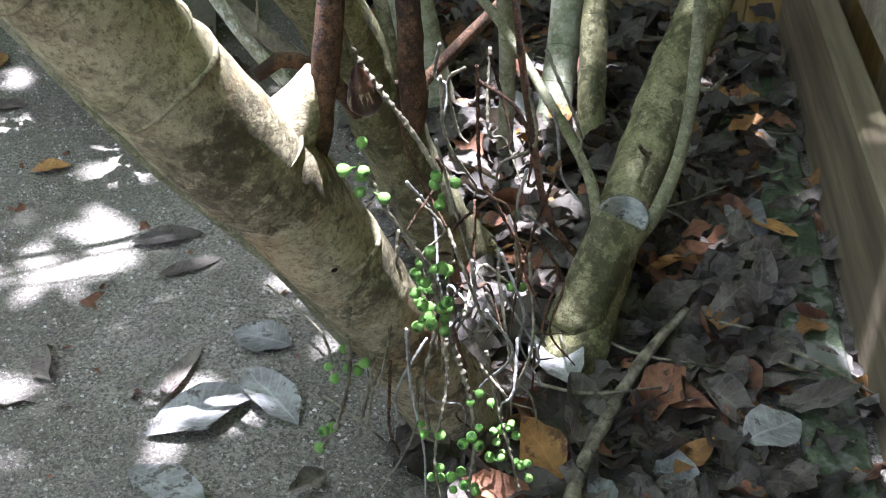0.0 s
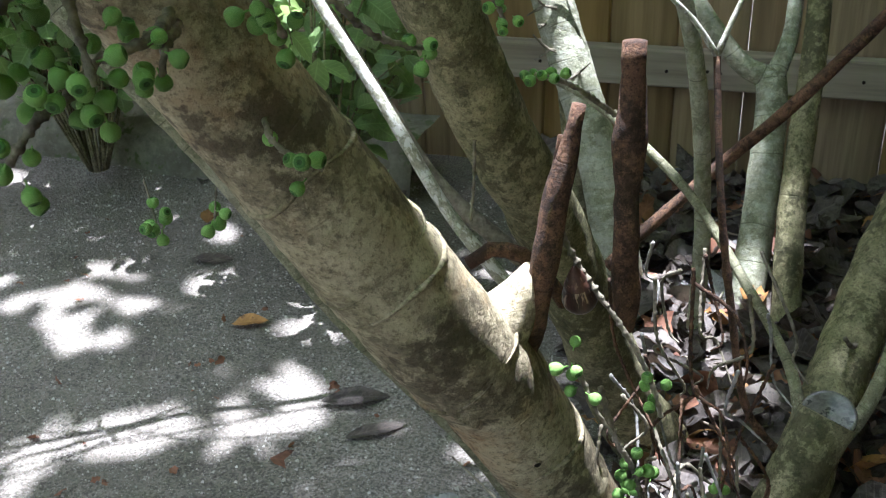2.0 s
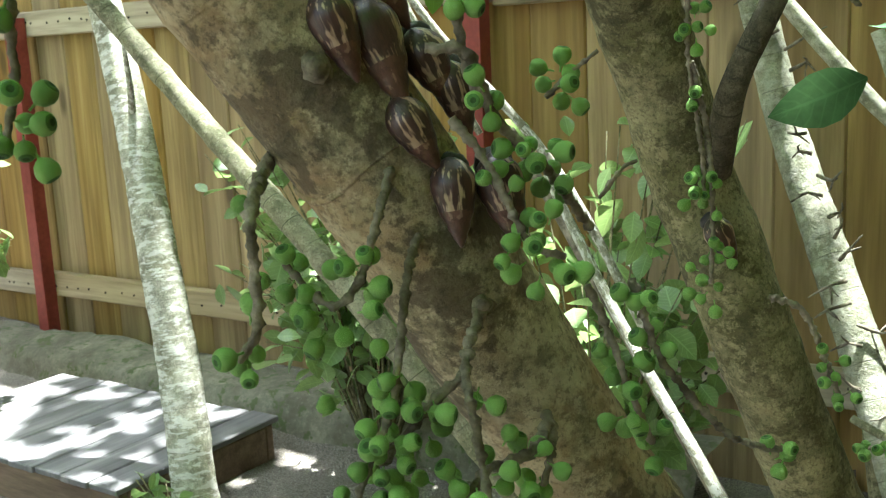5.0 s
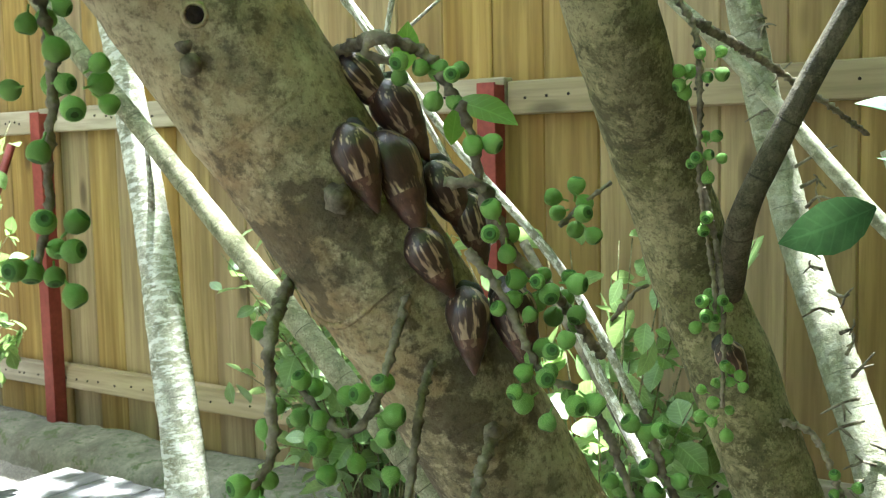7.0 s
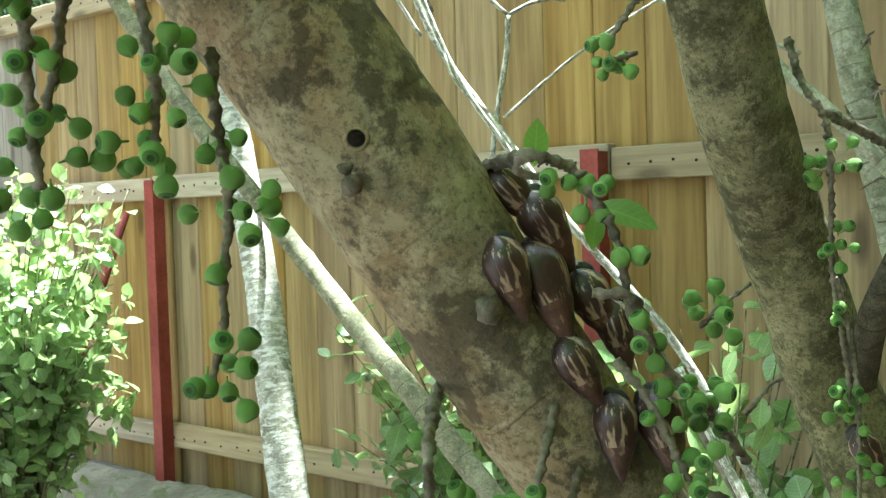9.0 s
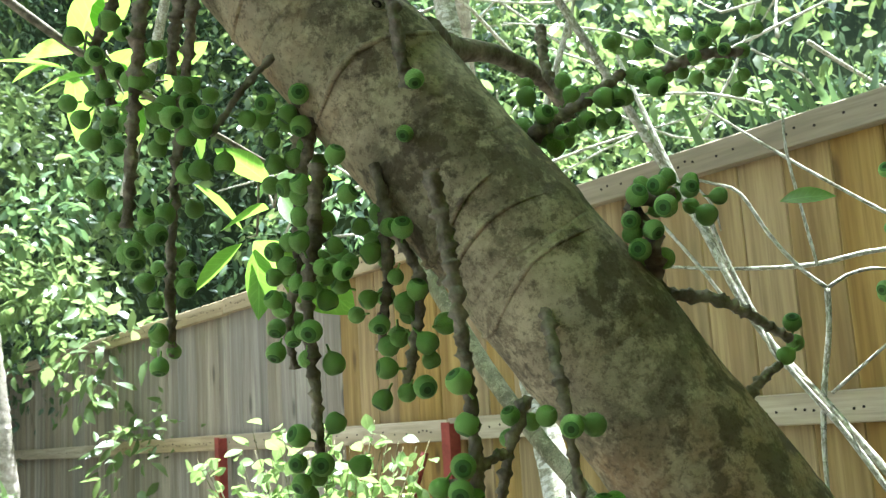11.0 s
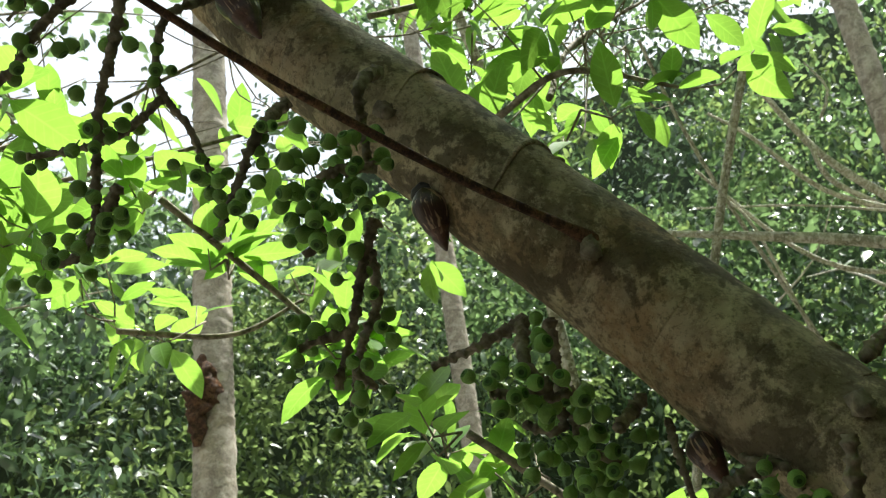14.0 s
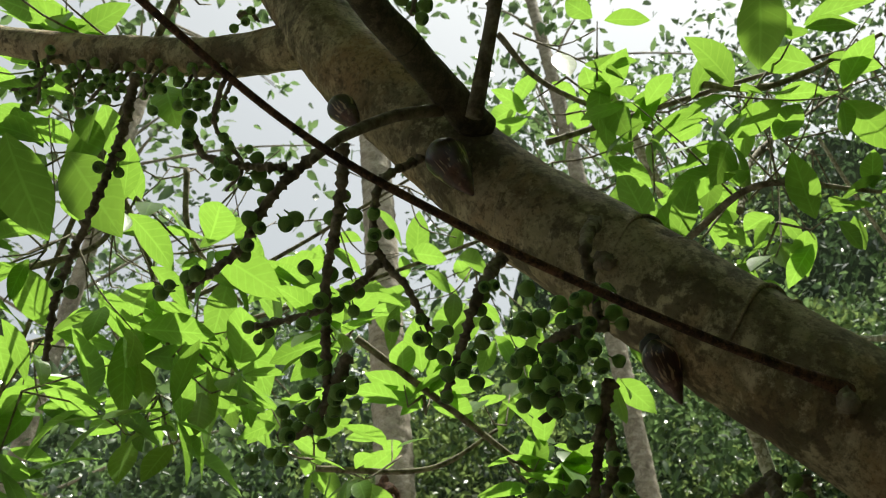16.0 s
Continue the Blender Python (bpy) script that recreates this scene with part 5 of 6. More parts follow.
bare = tagged(new("bare_branch"), "thin bleached bare branch before the fence", "branch")
for pts in ([(-0.6, 1.25, 0.55, 0.012), (-0.719, 1.218, 0.783, 0.0108), (-0.869, 1.175, 0.968, 0.010), (-0.953, 1.139, 1.096, 0.0095), (-1.036, 1.104, 1.224, 0.009), (-1.099, 1.089, 1.368, 0.008), (-1.151, 1.092, 1.476, 0.007), (-1.25, 1.1, 1.7, 0.006)],
            [(-0.956, 1.147, 1.120, 0.0045), (-0.848, 1.169, 1.198, 0.0037), (-0.737, 1.225, 1.272, 0.003), (-0.6, 1.3, 1.33, 0.0025)],
            [(-0.6, 1.35, 1.19, 0.0055), (-0.756, 1.264, 1.270, 0.005), (-0.861, 1.21, 1.35, 0.0045), (-0.972, 1.148, 1.452, 0.004), (-1.08, 1.09, 1.56, 0.003)],
            [(-1.062, 1.053, 1.391, 0.0060), (-1.050, 1.077, 1.308, 0.0062), (-0.994, 1.097, 1.171, 0.0065), (-0.934, 1.135, 1.063, 0.0070), (-0.880, 1.164, 0.953, 0.0075), (-0.820, 1.187, 0.834, 0.0080)],
            [(-0.942, 1.144, 1.264, 0.0068), (-0.948, 1.145, 1.208, 0.0070), (-0.964, 1.139, 1.120, 0.0070), (-0.967, 1.129, 1.049, 0.0060), (-0.972, 1.132, 0.977, 0.0050)],
            [(-1.218, 1.064, 1.339, 0.0030), (-1.134, 1.101, 1.321, 0.0045), (-1.053, 1.134, 1.309, 0.0050), (-0.974, 1.164, 1.303, 0.0060), (-0.924, 1.220, 1.315, 0.0060), (-0.869, 1.282, 1.322, 0.0055), (-0.835, 1.319, 1.332, 0.0040)],
            [(-0.942, 1.144, 1.264, 0.0050), (-0.970, 1.123, 1.299, 0.0050), (-0.996, 1.103, 1.347, 0.0050), (-1.022, 1.080, 1.412, 0.0045), (-1.050, 1.061, 1.430, 0.0040), (-1.076, 1.030, 1.443, 0.0030)],
            [(-0.974, 1.136, 1.527, 0.0030), (-0.977, 1.139, 1.469, 0.0035), (-0.968, 1.145, 1.384, 0.0040), (-0.958, 1.152, 1.298, 0.0040)],
            [(-0.942, 1.144, 1.264, 0.0050), (-0.921, 1.167, 1.281, 0.0045), (-0.899, 1.191, 1.287, 0.0040), (-0.886, 1.206, 1.285, 0.0030)],
            [(-1.089, 1.045, 1.451, 0.0030), (-1.055, 1.059, 1.399, 0.0030), (-1.052, 1.068, 1.361, 0.0020)],
            [(-0.971, 1.129, 1.129, 0.0040), (-0.999, 1.091, 1.171, 0.0035), (-1.013, 1.086, 1.212, 0.0030)],
            [(-1.137, 1.044, 1.383, 0.0040), (-1.090, 1.061, 1.312, 0.0045), (-1.053, 1.082, 1.242, 0.0050)]):
    limb([(x, y, z, r * 0.6) for x, y, z, r in pts], BARK_PALE, bare, 8, 0.1, 0.1, 0.03, name="branchlet")

# pale dead twiglets hanging at the crotch
for k in range(54):
    a = Vector((rng.uniform(-0.15, -0.01), rng.uniform(0.66, 0.80), rng.uniform(0.16, 0.50)))
    e = a + Vector((rng.uniform(-0.04, 0.06), rng.uniform(-0.04, 0.05), rng.uniform(-0.19, -0.06)))
    m = a * 0.55 + e * 0.45 + rand_dir() * 0.022
    q = a * 0.25 + e * 0.75 + rand_dir() * 0.016
    part("twiglet", tube(bmesh.new(), [(*a, 0.0015), (*m, 0.0013), (*q, 0.0011), (*e, 0.0006)], 6, 0.0022, 0.5, 300, 0.5, 0.0065, 0.3), (TWIG, BARK_DEAD, TWIG_PALE)[k % 3], tree)
lichen = tagged(new("young_tree"), "slim white lichen-blotched trunk beside the platform", "tree")
lichen.location = (-1.64, 1.34, 0)
limb([(-1.62, 1.33, -0.03, 0.06), (-1.64, 1.345, 0.1, 0.047), (-1.692, 1.38, 0.33, 0.044), (-1.752, 1.405, 0.56, 0.041), (-1.83, 1.44, 0.83, 0.038), (-1.91, 1.47, 1.05, 0.036), (-2.05, 1.5, 1.5, 0.033), (-2.2, 1.5, 2.1, 0.03), (-2.3, 1.45, 2.9, 0.024)], BARK_PALE, lichen, 22, 0.05, 0.02, 0.06, name="trunk")
limb([(-1.83, 1.44, 0.83, 0.009), (-1.78, 1.40, 0.90, 0.007), (-1.74, 1.36, 1.0, 0.004)], BARK_PALE, lichen, 10, name="side_branch")
limb([(-2.05, 1.5, 1.5, 0.014), (-1.98, 1.55, 1.75, 0.011), (-1.85, 1.6, 2.1, 0.007)], BARK_PALE, lichen, 10, name="side_branch")

# ---- leaf litter ----
def dry_leaf_at(x, y, z, yaw, size, tilt=0.25):
    f = Vector((math.cos(yaw), math.sin(yaw), rng.uniform(-tilt, tilt)))
    n = (Vector((0, 0, 1)) + rand_dir() * tilt * 1.6).normalized()
    return (Vector((x, y, z)), f, n, size, size * rng.uniform(0.2, 0.34), rng.uniform(-0.6, 1.0), rng.uniform(-0.5, 0.7))


def litter(count, mat, name, label, lo=0.05, hi=0.105):
    out = []
    while len(out) < count:
        x, y = rng.uniform(-0.75, 0.36), rng.uniform(0.62, 2.03)
        if x < -0.12 - 0.42 * max(0.0, y - 0.95) and rng.random() > (0.004 if mat is DRY_LEAF else 0.002):
            continue
        if x > 0.245 and rng.random() < 0.65:
            continue
        deep = 0.045 * min(1.0, max(0.0, (y - 0.8) / 0.4)) if x < 0.25 else 0.02
        out.append(dry_leaf_at(x, y, ground_height(x, y) + 0.006 + rng.random() ** 1.5 * deep, rng.uniform(0, 6.3), rng.uniform(lo, hi), 0.4))
    tagged(new(name, leaf_mesh(name, out, mat, LEAF_FULL, 0.3)), label, "leaf litter", kind="stuff")


litter(2500, DRY_LEAF, "leaf_litter", "grey-brown curled dry fig leaves in a thick layer", 0.03, 0.095)
litter(55, GREY_LEAF, "leaf_litter_pale", "pale grey dry leaves on top of the litter", 0.05, 0.1)
litter(260, RUSSET_LEAF, "leaf_litter_russet", "russet-brown curled leaves among the litter", 0.04, 0.09)
litter(150, TAN_LEAF, "leaf_litter_tan", "fallen orange and tan leaves lying in the litter", 0.04, 0.075)
for x, y, yaw, size, wide, mat in ((-0.447, 0.739, 0.74, 0.14, 0.27, GREY_LEAF), (-0.284, 0.781, 2.4, 0.12, 0.22, GREY_LEAF), (-0.33, 0.913, 2.9, 0.085, 0.36, GREY_LEAF), (-0.448, 0.688, -0.3, 0.105, 0.26, GREY_LEAF), (-0.452, 0.79, 1.5, 0.115, 0.12, DRY_LEAF), (-0.553, 1.031, 0.65, 0.09, 0.18, DRY_LEAF),
                                   (-0.62, 1.1, 0.4, 0.1, 0.2, DRY_LEAF), (0.19, 1.0, 1.35, 0.075, 0.3, TAN_LEAF), (0.246, 1.272, -0.55, 0.078, 0.22, TAN_LEAF), (-0.02, 1.13, 1.2, 0.085, 0.22, TAN_LEAF), (0.102, 0.869, -0.17, 0.075, 0.3, RUSSET_LEAF), (0.131, 0.749, 1.0, 0.08, 0.2, TAN_LEAF), (0.205, 0.81, 0.6, 0.08, 0.4, GREY_LEAF),
                                   (0.02, 0.86, 2.0, 0.11, 0.3, GREY_LEAF), (-0.85, 1.25, 0.5, 0.06, 0.25, TAN_LEAF), (-1.1, 1.6, 2.0, 0.07, 0.25, TAN_LEAF), (-1.35, 1.15, 0.9, 0.06, 0.25, TAN_LEAF), (-1.5, 1.0, 1.4, 0.08, 0.25, TAN_LEAF), (-1.05, 1.45, 0.2, 0.09, 0.22, DRY_LEAF), (-0.75, 1.5, 2.9, 0.09, 0.22, DRY_LEAF), (-1.2, 1.75, 1.9, 0.08, 0.22, DRY_LEAF)):
    lift = 0.03 if x > -0.1 else 0.006
    shape = (Vector((0, 0, lift)), Vector((math.cos(yaw), math.sin(yaw), 0.06)), (Vector((0, 0, 1)) + rand_dir() * 0.12).normalized(), size, size * wide, rng.uniform(0.05, 0.35), rng.uniform(0.02, 0.14))
    me = leaf_mesh("fallen_leaf", [shape], mat, LEAF_FULL, 0.12)
    o = new("fallen_leaf", me)
    o.location = (x, y, ground_height(x, y))
    tagged(o, "dry curled grey-brown leaf lying on the sand" if mat in (GREY_LEAF, DRY_LEAF) else "dry orange-tan leaf lying on the ground", "leaf", "fallen leaves")

crumbs = []
for _ in range(70):
    x, y = rng.uniform(-1.4, -0.2), rng.uniform(0.55, 1.6)
    crumbs.append(dry_leaf_at(x, y, ground_height(x, y) + 0.004, rng.uniform(0, 6.3), rng.uniform(0.008, 0.022), 0.5))
tagged(new("leaf_crumbs", leaf_mesh("leaf_crumbs", crumbs, RUSSET_LEAF, LEAF_FULL, 0.4)), "small brown leaf fragments scattered on the sand", "leaf litter", kind="stuff")

verts, faces = [], []
for _ in range(24000):
    x, y = rng.uniform(-1.5, 0.36), rng.uniform(0.5, 1.9)
    r = 0.0008 + 0.0026 * rng.random() ** 3
    k, z = len(verts), ground_height(x, y)
    verts += [(x - r, y - r * 0.6, z), (x + r, y - r * 0.7, z), (x + r * 0.2, y + r, z), (x, y, z + r * 1.1)]
    faces += [(k, k + 1, k + 3), (k + 1, k + 2, k + 3), (k + 2, k, k + 3)]
me = bpy.data.meshes.new("grit")
me.from_pydata(verts, [], faces)
me.materials.append(GRIT)
tagged(new("grit", me), "small pale grit grains scattered on the sand", "grit", kind="stuff")

bm = bmesh.new()
for k in range(46):
    x, y = rng.uniform(-0.3, 0.3), rng.uniform(0.8, 1.9)
    a = rng.uniform(0, 6.3)
    ln = rng.uniform(0.04, 0.2)
    z = ground_height(x, y) + 0.03
    tube(bm, [(x, y, z, 0.0022), (x + ln * 0.5 * math.cos(a), y + ln * 0.5 * math.sin(a), z + rng.uniform(0.0, 0.03), 0.002), (x + ln * math.cos(a + 0.3), y + ln * math.sin(a + 0.3), z + rng.uniform(-0.02, 0.03), 0.0012)], 6, 0.03, 0.2, 60)
tagged(obj("fallen_sticks", bm, TWIG), "thin dry fallen sticks among the leaf litter", "sticks", kind="stuff")
o = obj("fallen_branch", tube(bmesh.new(), [(0.02, 0.62, 0.02, 0.009), (0.03, 0.72, 0.03, 0.009), (0.06, 0.83, 0.03, 0.008), (0.10, 0.93, 0.04, 0.007), (0.15, 1.02, 0.045, 0.005)], 10, 0.01, 0.25, 60), TWIG)
tagged(o, "dark dead stick lying in the leaf litter", "stick")

# ---- shrubs by the fence ----
def shrub(name, label, place, width, height, shoots, leaves, size, mat, tall=1.0):
    thing = tagged(new(name), label, "shrub")
    thing.location = place
    out = []
    base = Vector(place)
    for _ in range(shoots):
        a = rng.uniform(0, 6.3)
        r = width * rng.random() ** 0.5
        top = base + Vector((r * math.cos(a), r * math.sin(a), height * rng.uniform(0.45, 1.0)))
        mid = base + (top - base) * 0.5 + Vector((0, 0, 0.12 * height))
        part("stem", tube(bmesh.new(), [(*(base + Vector((0.02 * math.cos(a), 0.02 * math.sin(a), 0))), 0.003), (*mid, 0.002), (*top, 0.001)], 5, 0.06), BARK_GREEN, thing)
        for _ in range(leaves):
            u = rng.uniform(0.3, 1.0)
            c = base * (1 - u) + top * u + Vector((0, 0, 0.25 * height * u * (1 - u)))
            out += spray(c, 1, size, size, 0.2, 0.7)
    lf = new("foliage", leaf_mesh("foliage", out, mat))
    lf.parent = thing
    lf.matrix_parent_inverse = Matrix.Translation(place).inverted()
    return thing


shrub("green_shrub", "leafy green shrub with small oval leaves by the fence", (-1.42, 1.70, 0.05), 0.34, 0.8, 60, 13, 0.06, LEAF_BUSH)
shrub("green_shrub", "leafy green shrub with small oval leaves behind the trunk", (-0.80, 1.5, 0.0), 0.25, 0.84, 46, 12, 0.06, LEAF_BUSH)
shrub("sunlit_shrub", "sunlit bright green rounded shrub before the fence", (-2.72, 1.32, 0.0), 0.34, 1.14, 170, 26, 0.05, LEAF_BUSH)
shrub("weed", "small green weed at the foot of the young tree", (-1.60, 1.25, 0.0), 0.1, 0.16, 14, 5, 0.045, LEAF_BUSH)
shrub("dark_shrub", "dark green strappy shrub at the fence corner", (-4.6, 1.4, 0.0), 0.5, 0.8, 30, 9, 0.1, LEAF_WOODS)

# ---- fig leaves near the trunk ----
def fig_leaf(o, f, n, size, label="fresh green oval fig leaf"):
    # leaves by the second stem use the copy with painted shade
    ob = part_mesh("leaf", leaf_mesh("leaf", [(Vector(o), Vector(f), Vector(n).normalized(), size, size * 0.27, 0.2, 0.2)], LEAF_PAINTED_SHADE if o[0] > -0.3 else LEAF), tree)
    return ob


def part_mesh(name, me, parent):
    ob = new(name, me)
    ob.parent = parent
    ob.matrix_parent_inverse = parent.matrix_basis.inverted()
    return ob


for o, f, n, size in (((-0.246, 0.81, 0.912), (-0.058, -0.067, -0.031), (0.6, -0.8, -0.1), 0.08), ((-0.25, 0.75, 0.99), (0.9, 0.2, -0.1), (0, -0.4, 1), 0.07), ((-0.24, 0.80, 0.95), (0.5, -0.6, 0.05), (0.2, -0.4, 0.6), 0.07), ((-0.395, 0.44, 0.965), (0.1, 0.1, 0.9), (0.4, -0.8, 0.1), 0.022),
                      ((-0.40, 0.45, 0.99), (0.9, 0.1, -0.2), (0.2, -0.5, 0.7), 0.04), ((-0.52, 0.57, 1.02), (0.2, -0.1, 0.9), (0.6, -0.7, 0), 0.035), ((-0.70, 0.71, 1.30), (0.7, 0.4, 0.1), (0.2, -0.6, 0.6), 0.05), ((-0.76, 0.2, 1.24), (0.2, 0.4, -0.4), (0.8, -0.5, 0), 0.075),
                      ((-0.934, 0.443, 1.652), (-0.03, -0.072, 0.022), (0.9, -0.35, 0.1), 0.085), ((-0.847, 0.436, 1.579), (-0.03, -0.05, -0.007), (0.85, -0.45, 0.0), 0.062), ((-0.78, 0.023, 2.176), (-0.067, 0.011, -0.05), (0.6, 0.0, -0.8), 0.10), ((-0.812, -0.736, 1.948), (-0.058, 0.03, -0.069), (0.7, 0.0, -0.6), 0.11), ((-0.931, -0.734, 2.04), (-0.015, 0.07, -0.094), (0.8, 0.1, -0.4), 0.12)):
    fig_leaf(o, f, n, size)

# places picked to be sunlit, and radii: leaves toward the sun are left out
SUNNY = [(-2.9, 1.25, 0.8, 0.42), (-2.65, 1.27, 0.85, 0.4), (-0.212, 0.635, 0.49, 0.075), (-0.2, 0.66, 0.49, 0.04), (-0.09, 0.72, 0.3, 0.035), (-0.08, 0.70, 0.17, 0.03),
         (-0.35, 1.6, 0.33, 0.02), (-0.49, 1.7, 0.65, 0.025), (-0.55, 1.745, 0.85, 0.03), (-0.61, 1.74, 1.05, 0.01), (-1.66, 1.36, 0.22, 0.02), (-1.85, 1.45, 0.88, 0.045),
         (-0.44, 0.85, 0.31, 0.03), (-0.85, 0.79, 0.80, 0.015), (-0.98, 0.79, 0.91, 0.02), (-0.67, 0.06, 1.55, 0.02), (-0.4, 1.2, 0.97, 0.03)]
# the leafy boughs too are picked to stand in the sun
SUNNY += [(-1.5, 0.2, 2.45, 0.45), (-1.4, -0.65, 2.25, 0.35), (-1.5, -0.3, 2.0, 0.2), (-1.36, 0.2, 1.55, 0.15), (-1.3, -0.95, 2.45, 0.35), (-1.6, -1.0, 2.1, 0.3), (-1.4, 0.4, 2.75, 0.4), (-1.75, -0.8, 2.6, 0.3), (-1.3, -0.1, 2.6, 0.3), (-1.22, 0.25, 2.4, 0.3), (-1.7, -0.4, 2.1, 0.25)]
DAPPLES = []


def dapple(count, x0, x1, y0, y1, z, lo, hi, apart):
    """Small sunlit spots to cut gaps for, none nearer to another than apart."""
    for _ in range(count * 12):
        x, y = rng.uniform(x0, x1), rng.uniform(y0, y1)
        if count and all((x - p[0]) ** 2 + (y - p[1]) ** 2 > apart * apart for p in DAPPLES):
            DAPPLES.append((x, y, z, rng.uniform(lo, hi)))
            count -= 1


# sun spots set by position on the sand; gaps are cut above them
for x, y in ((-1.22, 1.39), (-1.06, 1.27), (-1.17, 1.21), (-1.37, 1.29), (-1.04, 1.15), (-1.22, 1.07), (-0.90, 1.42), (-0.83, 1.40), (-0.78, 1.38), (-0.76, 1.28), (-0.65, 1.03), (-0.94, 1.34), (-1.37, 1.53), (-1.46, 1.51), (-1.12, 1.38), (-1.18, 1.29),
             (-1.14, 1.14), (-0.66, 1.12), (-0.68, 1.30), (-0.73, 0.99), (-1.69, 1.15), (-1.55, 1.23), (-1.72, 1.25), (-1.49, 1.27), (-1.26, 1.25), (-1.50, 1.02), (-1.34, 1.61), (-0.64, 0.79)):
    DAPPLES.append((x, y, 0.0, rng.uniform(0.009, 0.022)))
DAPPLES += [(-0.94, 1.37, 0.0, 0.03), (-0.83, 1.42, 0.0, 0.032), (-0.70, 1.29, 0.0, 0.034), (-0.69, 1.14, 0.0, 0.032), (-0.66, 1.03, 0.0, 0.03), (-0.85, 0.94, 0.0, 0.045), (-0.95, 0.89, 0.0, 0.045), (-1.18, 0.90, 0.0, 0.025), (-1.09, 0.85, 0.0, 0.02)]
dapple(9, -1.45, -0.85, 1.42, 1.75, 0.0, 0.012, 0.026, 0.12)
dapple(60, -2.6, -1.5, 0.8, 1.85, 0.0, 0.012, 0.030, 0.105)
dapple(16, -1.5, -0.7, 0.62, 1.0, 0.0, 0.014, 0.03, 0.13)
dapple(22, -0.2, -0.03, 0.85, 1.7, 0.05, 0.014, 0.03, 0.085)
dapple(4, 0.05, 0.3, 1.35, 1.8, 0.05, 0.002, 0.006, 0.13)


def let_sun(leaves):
    """The leaves without those that would shade the picked places."""
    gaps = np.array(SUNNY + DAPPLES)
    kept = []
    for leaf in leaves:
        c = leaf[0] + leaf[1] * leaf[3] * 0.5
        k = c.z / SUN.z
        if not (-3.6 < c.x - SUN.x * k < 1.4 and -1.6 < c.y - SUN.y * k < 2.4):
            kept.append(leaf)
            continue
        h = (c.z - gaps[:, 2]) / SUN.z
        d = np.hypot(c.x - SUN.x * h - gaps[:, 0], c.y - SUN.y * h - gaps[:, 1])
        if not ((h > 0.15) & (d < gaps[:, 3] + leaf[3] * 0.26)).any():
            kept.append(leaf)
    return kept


# the fig's own crown: whorls of broad leaves at the ends of thin shoots
crown = []


def leafy_shoot(start, end, per, size):
    mid = start.lerp(end, 0.55) + rand_dir() * 0.12 * (end - start).length + Vector((0, 0, -0.03))
    pts = [(*start, 0.0021), (*mid, 0.0016), (*end, 0.001)]
    part("shoot", tube(bmesh.new(), pts, 6, 0.03, 0.2, 60), TWIG, tree)
    path = smooth_path(pts, 0.01)
    way = (end - mid).normalized()
    spin = rng.uniform(0, 6.3)
    for k in range(per):
        u = 1.0 if k < per * 0.6 else rng.uniform(0.45, 0.95)
        at = Vector(path[int(u * (len(path) - 1))][:3])
        a = spin + 2.4 * k
        out = way.orthogonal().normalized()
        out = (Matrix.Rotation(a, 3, way) @ out) * 0.9 + way * rng.uniform(0.2, 0.8) + Vector((0, 0, rng.uniform(-0.55, 0.05)))
        long = size * rng.uniform(0.65, 1.2)
        face = Vector((0, 0, 1)) + rand_dir() * 0.45
        crown.append((at + out.normalized() * 0.012, out, face.normalized(), long, long * rng.uniform(0.21, 0.28), rng.uniform(0.05, 0.35), rng.uniform(0.05, 0.4)))


# leafy boughs: from, to, clumps along it, half-size of a clump, shoots in it, leaf length
for a, b, clumps, h, count, size in (((-1.35, 0.15, 2.35), (-1.55, 0.45, 2.85), 9, 0.2, 3, 0.10), ((-1.4, -0.15, 2.55), (-1.42, 0.45, 2.85), 8, 0.19, 3, 0.10), ((-1.25, -1.0, 2.58), (-1.55, -0.75, 2.1), 10, 0.15, 4, 0.105), ((-1.1, -0.75, 2.55), (-1.65, -1.1, 2.05), 8, 0.15, 4, 0.11),
                                     ((-1.4, -0.45, 2.12), (-1.6, 0.0, 1.86), 5, 0.06, 3, 0.09), ((-1.36, 0.0, 1.75), (-1.26, 0.45, 1.45), 5, 0.07, 2, 0.085), ((-1.75, -1.2, 2.3), (-1.75, -0.4, 2.8), 6, 0.18, 5, 0.11), ((-2.1, -0.9, 2.6), (-2.3, 0.3, 3.4), 3, 0.4, 8, 0.12),
                                     ((-1.445, -1.031, 2.268), (-1.284, -0.814, 2.316), 3, 0.12, 3, 0.10), ((-1.483, -0.81, 2.546), (-1.644, -0.7, 2.356), 4, 0.13, 3, 0.095), ((-1.748, -0.542, 2.08), (-1.706, -0.226, 2.144), 3, 0.09, 2, 0.085),
                                     ((-1.263, -0.242, 2.679), (-1.379, 0.059, 2.552), 4, 0.14, 2, 0.095), ((-1.263, 0.039, 2.22), (-1.223, 0.318, 2.281), 3, 0.09, 2, 0.09), ((-1.255, 0.094, 2.546), (-1.14, 0.353, 2.541), 3, 0.13, 2, 0.095)):
    va, vb = Vector(a), Vector(b)
    bend = va.lerp(vb, 0.5) + rand_dir() * 0.06
    limb([(*va, 0.006), (*bend, 0.005), (*vb, 0.003)], TWIG, tree, 8, 0.1, 0.1, 0.03, "bough")
    for k in range(clumps):
        stem_at = va.lerp(vb, k / (clumps - 1))
        c = stem_at + rand_dir() * h * 0.7
        for _ in range(count):
            leafy_shoot(stem_at.lerp(c, 0.3), c + Vector((rng.uniform(-h, h), rng.uniform(-h, h), rng.uniform(-h, h))), 5, size)
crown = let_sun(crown)
